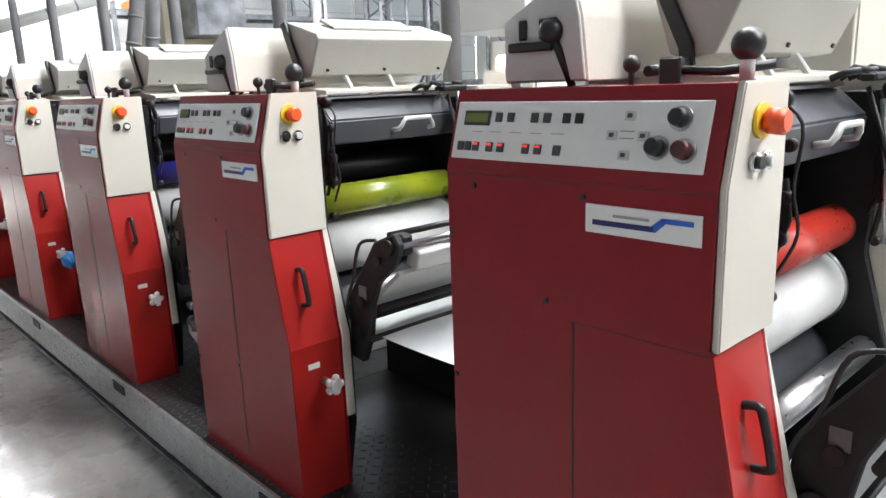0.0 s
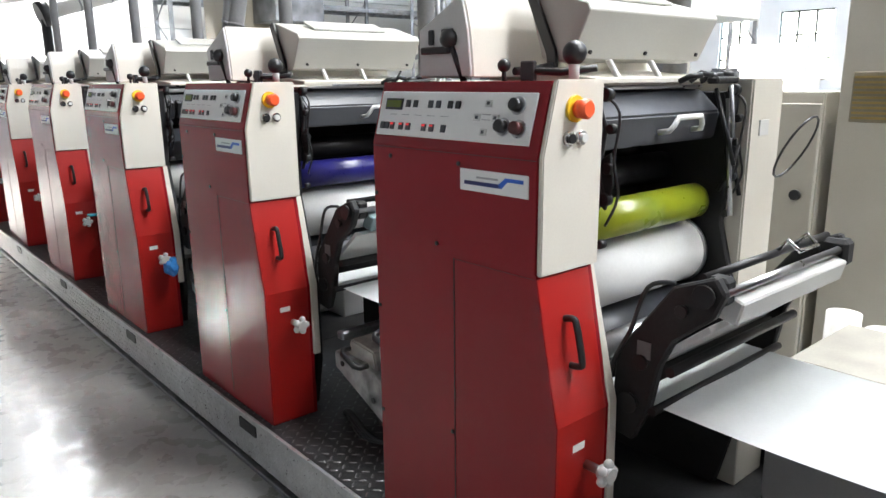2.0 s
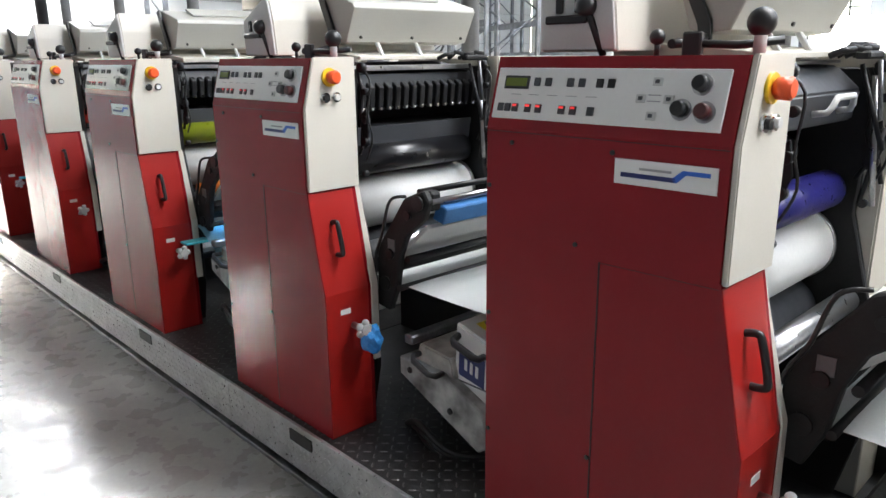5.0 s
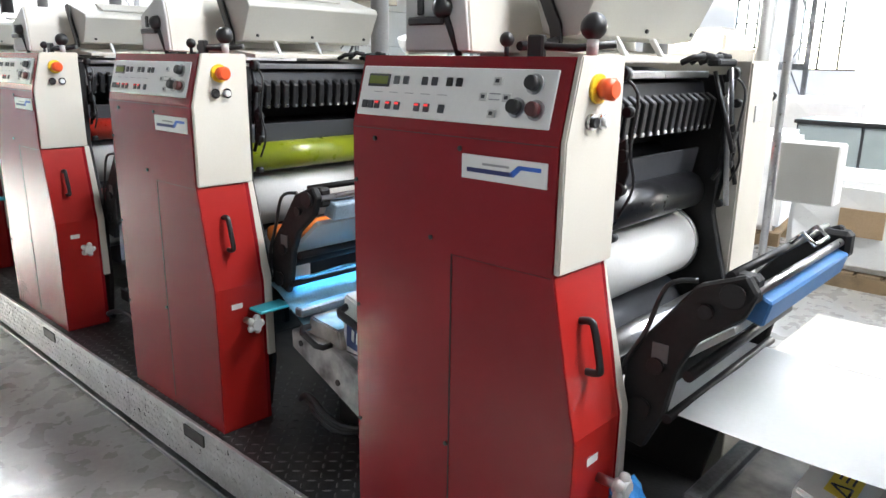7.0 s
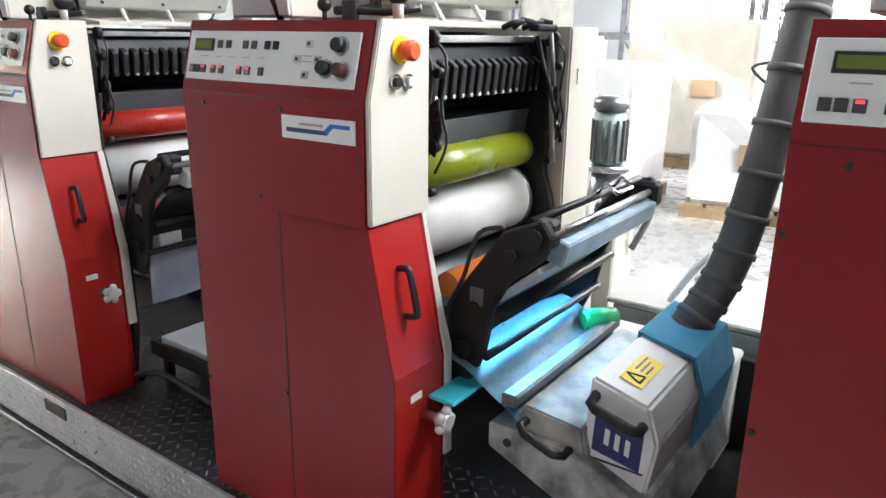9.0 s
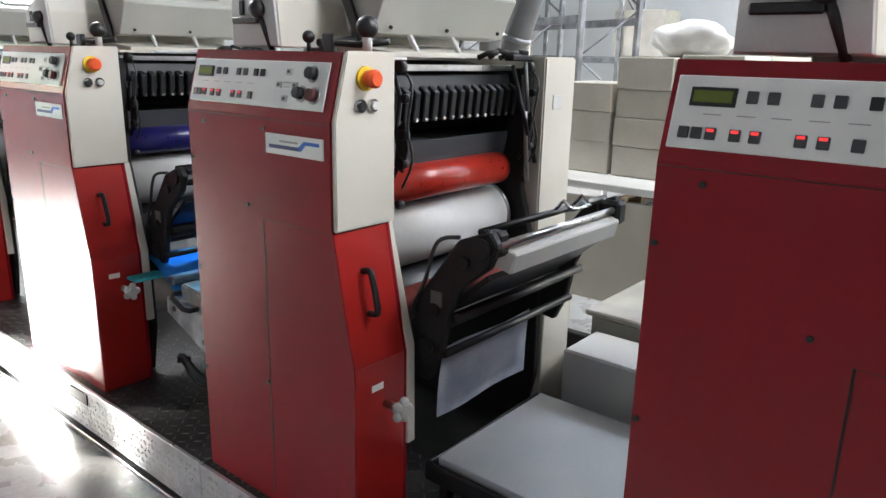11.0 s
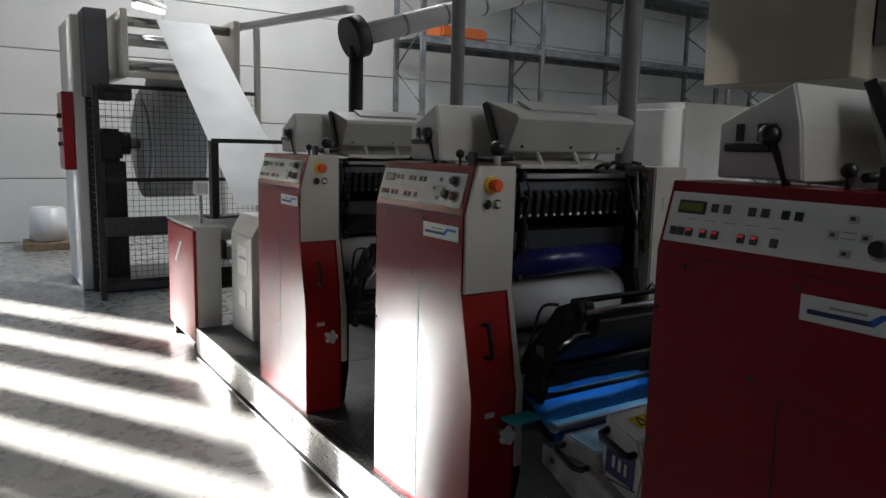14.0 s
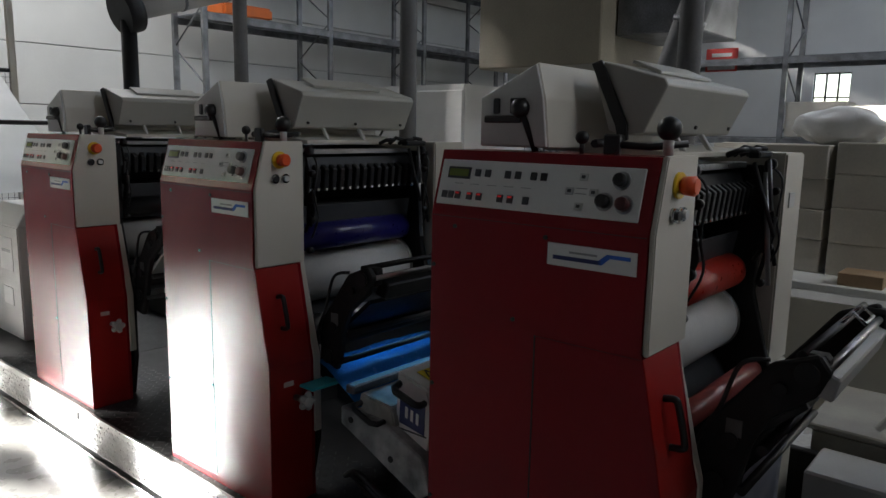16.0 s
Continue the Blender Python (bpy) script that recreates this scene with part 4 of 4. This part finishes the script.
part("base_beam", bm_box(-0.35, 1.3, 15.3, 16.4, 0.02, 0.12, 0.01), ANTHRACITE, unw)
for fx in (-0.1, 1.05):
    part("top_frame", bm_box(fx, fx + 0.06, 15.0, 16.4, 2.3, 2.98, 0.006), CREAM, unw, "cream overhead frame cheek")
for ry, rz in ((15.2, 2.88), (15.55, 2.72), (15.3, 2.45), (15.9, 2.8), (16.1, 2.5)):
    part("guide_roller", bm_rod((-0.04, ry, rz), (1.05, ry, rz), 0.05, 24), STEEL, unw)
part("cross_beam", bm_box(-0.1, 1.11, 15.02, 15.08, 2.30, 2.36, 0.004), CREAM, unw)
part("camera_box", bm_box(-0.3, 0.0, 15.1, 15.3, 2.06, 2.2, 0.02), BLACK, unw)

single("paper_web", web_sheet([(15.16 - 2.65 * i / 14, 2.93 - 1.75 * i / 14 - 0.02 * math.sin(math.pi * i / 14)) for i in range(15)], 0.27, 0.82), PAPER, "wide white paper web falling from the unwinder", "paper web")
single("paper_web", web_sheet([(15.9, 2.25), (15.7, 2.4), (15.3, 2.5)], 0.27, 0.82), PAPER, "white paper web led up from the reel", "paper web")

pal = thing("barrel_pallet", (0, 0, 0), "translucent white canister on a small pallet", "canister")
part("canister", bm_rod((-0.52, 19.2, 0.12), (-0.52, 19.2, 0.62), 0.26, 24, 0.24, 0.03), WRAP, pal)
part("pallet", bm_box(-0.85, -0.2, 18.85, 19.55, 0.0, 0.11), WOOD, pal)

# tubular duct with its post
dct = thing("air_duct", (0, 0, 0), "galvanised round air duct on a post", "duct")
part("duct", bm_rod((1.72, 13.33, 2.70), (4.6, 13.33, 3.62), 0.105, 32), GREYWHITE, dct)
for q in range(1, 6):
    a = Vector((1.72, 13.33, 2.70)).lerp(Vector((4.6, 13.33, 3.62)), q / 6)
    part("duct_ring", bm_rod(a, a + Vector((0.028, 0, 0.009)), 0.112, 24), GALV, dct)
part("end_cap", bm_rod((1.62, 13.33, 2.66), (1.76, 13.33, 2.71), 0.2, 28), DARK, dct)
part("post", bm_rod((1.70, 13.33, 0), (1.70, 13.33, 2.6), 0.07, 20), DARK, dct)
lampo = thing("tube_lamp", (0, 0, 0), "lit fluorescent tube lamp hanging from the ceiling", "lamp")
part("tube", bm_rod((0.15, 15.6, 3.12), (0.75, 17.0, 3.3), 0.03, 12), TUBE, lampo)
part("housing", bm_path([(0.13, 15.55, 3.18), (0.77, 17.05, 3.36)], 0.045, 8), WHITE, lampo)
for a in ((0.15, 15.6), (0.75, 17.0)):
    part("hanger", bm_rod((a[0], a[1], 3.2), (a[0], a[1], ZC), 0.006, 6), STEEL, lampo)
tray = thing("cable_tray", (0, 0, 0), "pale cable tray running from the unwinder to the duct", "cable tray")
part("tray", bm_box(-0.05, 0.05, 0, 2.0, 0, 0.06, 0.004), GREYWHITE, tray)
tray.matrix_basis = pose(1.12, 15.2, 2.90, 0, 0, -166)


# ---- storage racks ----
def rack(label, at, bays, width, depth, height, beams, load):
    """A pallet rack: braced frames and pairs of beams."""
    r = thing("pallet_rack", at, label, "rack", "pallet racks")
    for b in range(bays + 1):
        x = b * width
        for y in (0, depth):
            part("upright", bm_box(x - 0.05, x + 0.05, y - 0.035, y + 0.035, 0, height, 0.004), GALV, r)
        n = int(height / 0.75)
        for k in range(n):
            z0, z1 = k * 0.75 + 0.15, k * 0.75 + 0.85
            a, c = (0, depth) if k % 2 else (depth, 0)
            part("brace", bm_rod((x, a, z0), (x, c, min(z1, height - 0.05)), 0.016, 6), GALV, r)
    for b in range(bays):
        for z in beams:
            for y in (-0.02, depth + 0.02):
                part("beam", bm_box(b * width + 0.05, (b + 1) * width - 0.05, y - 0.025, y + 0.025, z - 0.07, z + 0.05, 0.004), GALV, r, "pale blue-grey rack beam")
            if load:
                part("deck", bm_box(b * width + 0.06, (b + 1) * width - 0.06, 0.01, depth - 0.01, z + 0.052, z + 0.08), GALV, r)
    return r


rack("tall galvanised pallet rack along the end wall", (5.7, 18.6, 0), 4, 2.9, 1.0, 6.2, (1.5, 3.62, 5.2), True)
r2 = rack("tall galvanised pallet rack deep in the hall", (15.2, 8.6, 0, 0, 0, 90), 3, 2.6, 1.1, 6.4, (1.6, 3.2, 4.8), True)
r3 = rack("empty galvanised pallet rack in the middle of the hall", (9.5, 11.2, 0, 0, 0, 60), 2, 2.4, 1.0, 5.2, (2.2, 4.0), False)
sg = thing("rack_sign", (15.0, 12.8, 0), "red and white warning sign on the rack", "sign")
part("board", bm_box(-0.02, 0, -0.35, 0.35, 3.1, 3.6, 0.004), REDSIGN, sg)
part("field", bm_box(-0.024, -0.0205, -0.3, 0.3, 3.14, 3.32), PANEL, sg)
part("letter_bar", bm_box(-0.024, -0.0205, -0.22, 0.22, 3.42, 3.5), PANEL, sg)
single("orange_crate", bm_box(6.2, 7.3, 18.75, 19.45, 3.702, 3.95, 0.05, 2), ORANGE, "orange plastic bundle on a rack shelf", "crate")
for i, (cx, cy, cz, w, h) in enumerate(((15.1, 10.6, 1.685, 1.1, 0.7), (15.1, 13.4, 1.685, 1.2, 1.0))):
    single("carton", bm_box(cx - 0.9, cx - 0.1, cy - w / 2, cy + w / 2, cz, cz + h, 0.02), CARTON, "large off-white carton stored on the rack", "carton", group="cartons on racks")


# ---- drive-side background ----
def cupboard(name, label, x0, x1, y0, y1, z1, material, doors=1, vent=False, z0=0.0):
    c = thing(name, (0, 0, 0), label, "cabinet")
    part("body", bm_box(x0 + 0.02, x1, y0, y1, z0, z1, 0.008, 2), material, c)
    w = (y1 - y0) / doors
    for i in range(doors):
        d = part("door", bm_box(x0, x0 + 0.018, y0 + i * w + 0.006, y0 + (i + 1) * w - 0.006, z0 + 0.06, z1 - 0.05, 0.004), material, c)
        part("lock", bm_rod((x0, y0 + i * w + 0.08, (z0 + z1) / 2 + 0.3), (x0 - 0.02, y0 + i * w + 0.08, (z0 + z1) / 2 + 0.3), 0.025, 14), BLACK, d, "black door lock")
    if vent:
        v = part("vent", bm_box(x0 - 0.012, x0, y0 + 0.75 * (y1 - y0), y0 + 0.95 * (y1 - y0), 1.42, 1.64, 0.003), BROWNBOX, c, "ochre ventilation grille")
        for k in range(9):
            part("slat", bm_box(x0 - 0.022, x0 - 0.0122, y0 + 0.76 * (y1 - y0), y0 + 0.94 * (y1 - y0), 1.435 + k * 0.022, 1.445 + k * 0.022), OCHRE, v)
    return c


cupboard("switch_cabinet", "low cream switch cabinet with black lock behind the press", 2.2, 2.75, 1.78, 2.75, 1.55, CREAM)
cupboard("switch_cabinet", "tall cream switch cabinet with ochre grille behind the press", 2.25, 2.85, 0.55, 1.74, 2.6, CREAM, 1, True)
cupboard("air_unit", "large grey ventilation cabinet standing behind the press", 3.1, 4.0, -0.6, 0.45, 3.2, GREYWHITE)
cupboard("gear_cabinet", "cream machine cabinet on feet behind the press", 2.3, 3.0, 3.0, 3.9, 1.05, CREAM, 1, False, 0.12)
cupboard("white_cabinet", "bright white cabinet standing behind the press", 3.0, 3.9, 10.5, 11.6, 2.05, WHITE, 2)
cupboard("storage_cupboard", "grey office cupboard with a dark worktop", 8.2, 8.9, 3.2, 5.4, 0.92, ANTHRACITE, 4)
cupboard("storage_cupboard", "tall grey cupboard at the far side", 10.0, 10.6, 5.2, 6.4, 2.1, GREYWHITE, 2)
vb = thing("ventilation_box", (0, 0, 0), "large beige overhead ventilation box hung behind the press", "ventilation box")
part("box", bm_box(3.0, 4.1, 9.3, 10.35, 2.15, 3.9, 0.01), BROWNBOX, vb)
part("duct", bm_box(3.2, 3.9, 8.7, 9.29, 2.35, 4.2, 0.01), GALV, vb)
for q in ((3.05, 9.35), (4.05, 9.35), (3.05, 10.3), (4.05, 10.3)):
    part("hanger", bm_rod((q[0], q[1], 3.9), (q[0], q[1], ZC), 0.012, 6), STEEL, vb)
vb2 = thing("ventilation_box", (0, 0, 0), "grey overhead dryer exhaust box on a mast", "ventilation box")
part("box", bm_box(2.9, 3.8, 2.9, 3.8, 2.0, 3.2, 0.01), GREYWHITE, vb2)
part("mast", bm_box(3.3, 3.4, 3.3, 3.4, 0, 2.0), GALV, vb2)

tb = thing("packing_table", (0, 0, 0), "white packing table loaded with cartons", "table")
part("tabletop", bm_box(2.4, 3.3, 7.0, 8.8, 0.90, 0.945, 0.006), WHITE, tb)
for q in ((2.45, 7.05), (3.25, 7.05), (2.45, 8.75), (3.25, 8.75)):
    part("leg", bm_box(q[0] - 0.03, q[0] + 0.03, q[1] - 0.03, q[1] + 0.03, 0, 0.899), GREYWHITE, tb)
part("side_panel", bm_box(2.42, 2.44, 7.09, 8.71, 0.25, 0.85), CREAM, tb)
rnd = random.Random(11)
for cy in (7.55, 7.92, 8.28):
    z = 0.946
    for lv in range(4 if cy < 8.2 else 3):
        h = 0.16 + 0.03 * rnd.random()
        o = 0.02 * rnd.random()
        single("carton", bm_box(2.68 + o, 3.13 + o, cy - 0.17, cy + 0.165, z, z + h, 0.006), CARTON, "off-white folded carton on the packing table", "carton", group="cartons on the table")
        z += h + 0.001
for cy in (7.2, 7.5):
    single("carton", bm_box(2.43, 2.62, cy - 0.1, cy + 0.1, 0.946, 1.01, 0.004), CARD, "small open cardboard tray on the packing table", "carton", group="cartons on the table")
bag = bmesh.new()
bmesh.ops.create_icosphere(bag, subdivisions=4, radius=0.15)
for v in bag.verts:
    v.co *= 1 + 0.25 * noise.noise(v.co * 9) + 0.08 * noise.noise(v.co * 30)
    v.co.y *= 1.5
    v.co.z *= 0.7
for f in bag.faces:
    f.smooth = True
single("plastic_bag", bag, WRAP, "crumpled clear plastic bag on top of the cartons", "bag", at=(2.9, 7.75, 1.735))


def wrapped_pallet(at, w, d, h):
    p = thing("wrapped_pallet", at, "pallet of white paper wrapped in film", "pallet", "wrapped pallets")
    for k in range(3):
        part("runner", bm_box(-w / 2 + k * (w - 0.1) / 2, -w / 2 + k * (w - 0.1) / 2 + 0.1, -d / 2, d / 2, 0, 0.1), WOOD, p)
    for k in range(6):
        part("board", bm_box(-w / 2, w / 2, -d / 2 + k * d / 6, -d / 2 + k * d / 6 + d / 6 - 0.03, 0.101, 0.122), WOOD, p)
    b = bm_box(-w / 2 + 0.03, w / 2 - 0.03, -d / 2 + 0.03, d / 2 - 0.03, 0.123, h, 0.05, 2)
    bmesh.ops.subdivide_edges(b, edges=list(b.edges), cuts=3, use_grid_fill=True)
    for v in b.verts:
        if v.co.z > 0.2:
            v.co += Vector((1, 1, 0.4)) * 0.03 * noise.noise(v.co * 5 + Vector(at[:3]))
    part("load", b, CARTON if h > 1.5 else WRAP, p, "beige stacked load" if h > 1.5 else "film-wrapped white load")
    part("label", bm_box(-w / 2 - 0.002, -w / 2 + 0.02, -0.15, 0.15, h * 0.5, h * 0.5 + 0.2), CARD, p)
    return p


for at, w, d, h in (((5.9, 6.4, 0, 0, 0, 8), 1.0, 1.2, 1.0), ((5.8, 8.0, 0, 0, 0, -5), 1.0, 1.2, 1.35), ((8.4, 7.6, 0, 0, 0, 3), 1.0, 1.2, 1.8), ((7.4, 9.4, 0), 1.0, 1.2, 1.6), ((9.8, 8.6, 0, 0, 0, 4), 1.0, 1.2, 2.1), ((6.2, 10.2, 0), 1.0, 1.2, 1.1), ((9.6, 6.6, 0), 1.0, 1.2, 1.2), ((5.0, 4.9, 0), 0.9, 1.1, 0.8)):
    wrapped_pallet(at, w, d, h)

bn = thing("work_bench", (0, 0, 0), "grey-green work bench with dark top and a small machine", "bench")
part("bench_top", bm_box(7.0, 7.75, 3.6, 6.2, 1.02, 1.06, 0.006), BLACK, bn)
for k in range(4):
    d = part("door", bm_box(7.03, 7.05, 3.63 + k * 0.64, 4.24 + k * 0.64, 0.08, 1.01, 0.004), BENCHGREY, bn)
    part("lock", bm_rod((7.03, 3.9 + k * 0.64, 0.7), (7.01, 3.9 + k * 0.64, 0.7), 0.02, 10), BLACK, d)
part("carcass", bm_box(7.051, 7.73, 3.62, 6.18, 0.0, 1.019), ANTHRACITE, bn)
mc = thing("bench_machine", (7.35, 5.0, 1.06), "small dark machine with a swing head on the bench", "machine")
part("base", bm_box(-0.2, 0.2, -0.2, 0.2, 0, 0.06, 0.01), GREASE, mc)
part("column", bm_box(-0.05, 0.08, -0.06, 0.06, 0.06, 0.62, 0.01), DARK, mc)
part("head", bm_box(-0.25, 0.12, -0.12, 0.12, 0.45, 0.66, 0.03, 2), ANTHRACITE, mc)
part("display", bm_box(-0.255, -0.249, -0.08, 0.02, 0.3, 0.45, 0.003), PANEL, mc)
pp = thing("water_pipe", (0, 0, 0), "pale vertical pipe stand with valves", "pipe")
part("pipe", bm_rod((2.6, 5.05, 0), (2.6, 5.05, 3.6), 0.035, 16), WHITE, pp)
part("pipe", bm_rod((2.6, 4.93, 0), (2.6, 4.93, 3.6), 0.02, 12), STEEL, pp)
part("valve", bm_rod((2.56, 5.05, 1.1), (2.48, 5.05, 1.1), 0.035, 12), REDSIGN, pp, "red valve wheel")
part("switch_box", bm_box(2.5, 2.62, 4.6, 4.88, 0.95, 1.25, 0.01), GREYWHITE, pp)
cable = curve_points([(1.3, -0.3, 0.66), (1.25, -0.42, 0.85), (1.45, -0.5, 0.92), (1.6, -0.45, 0.8), (1.62, -0.3, 0.65)], 6)
for k in (4, 5):
    single("loose_cable", bm_path(cable, 0.014, 8), GREYWHITE, "grey cable looped over the gear housing", "cable", at=(0, P * k, 0), group="loose cables")
for k in range(6):
    single("paper_core", bm_rod((1.95, 0.7 + k * 0.16, 0), (1.95, 0.7 + k * 0.16, 0.55 + 0.04 * (k % 3)), 0.07, 20), BLANKET, "upright white paper core behind the press", "paper core", group="paper cores")

loop = [(1.12 + 0.09 * math.cos(a), -0.03 - 0.05 * (1 + math.sin(a)), 1.40 + 0.10 * math.sin(a)) for a in [k * math.pi / 9 for k in range(19)]]
single("cable_loop", bm_path(loop, 0.004, 8), BLACK, "black cable loop hanging on the drive cabinet", "cable", at=(0, P, 0))
trk = thing("pallet_truck", (6.9, 6.6, 0, 0, 0, 20), "hand pallet truck with looped handle", "pallet truck")
part("handle", bm_path(curve_points([(0, -0.05, 1.15), (0, -0.2, 1.3), (0, 0, 1.36), (0, 0.2, 1.3), (0, 0.05, 1.15)], 5), 0.018, 8), BLACK, trk)
part("shaft", bm_rod((0, 0, 0.3), (0, 0, 1.17), 0.025, 12), GREYWHITE, trk)
part("pump", bm_box(-0.1, 0.1, -0.12, 0.12, 0.1, 0.4, 0.02), REDSIGN, trk)
for fy in (-0.2, 0.2):
    part("fork", bm_box(0.1, 1.2, fy - 0.08, fy + 0.08, 0.06, 0.12, 0.01), REDSIGN, trk)
for fy in (-0.06, 0.06):
    part("wheel", bm_rod((0, fy - 0.025, 0.09), (0, fy + 0.025, 0.09), 0.09, 20), BLACK, trk)


def pump_motor(at):
    """A finned electric motor upright on a bracketed pump, with pipes."""
    m = thing("pump_motor", at, "grey-green electric pump motor on a cream stand", "motor")
    part("stand", bm_box(-0.12, 0.12, -0.12, 0.12, 0, 0.72, 0.01), CREAM, m, "cream sheet-metal stand")
    part("pump", bm_rod((0, 0, 0.72), (0, 0, 0.98), 0.085, 20, 0.07, 0.01), GALV, m)
    part("flange", bm_rod((0, 0, 0.98), (0, 0, 1.01), 0.11, 20), STEEL, m)
    body = part("motor", bm_rod((0, 0, 1.011), (0, 0, 1.26), 0.075, 24, None, 0.008), mat("grey_green_motor", (0.20, 0.27, 0.26), 0.45, var=0.1), m, "grey-green finned motor")
    for k in range(14):
        a = k * math.pi / 7
        f = bm_box(0.074, 0.09, -0.003, 0.003, 1.03, 1.22)
        f.transform(Matrix.Rotation(a, 4, "Z"))
        part("fin", f, RUBBER, body)
    part("fan_cover", bm_rod((0, 0, 1.261), (0, 0, 1.33), 0.085, 24, 0.075, 0.012), GALV, m)
    part("pipe", bm_path(curve_points([(-0.08, 0, 0.85), (-0.2, -0.02, 0.86), (-0.24, -0.03, 0.75), (-0.24, -0.03, 0.5), (-0.15, 0, 0.42)], 5), 0.022, 10), GREYWHITE, m)
    part("pipe", bm_path(curve_points([(0.0, -0.08, 0.9), (0.02, -0.2, 0.95), (0.05, -0.22, 0.8), (0.05, -0.14, 0.6)], 5), 0.016, 10), RUBBER, m)


pump_motor((2.0, 6.28, 0))
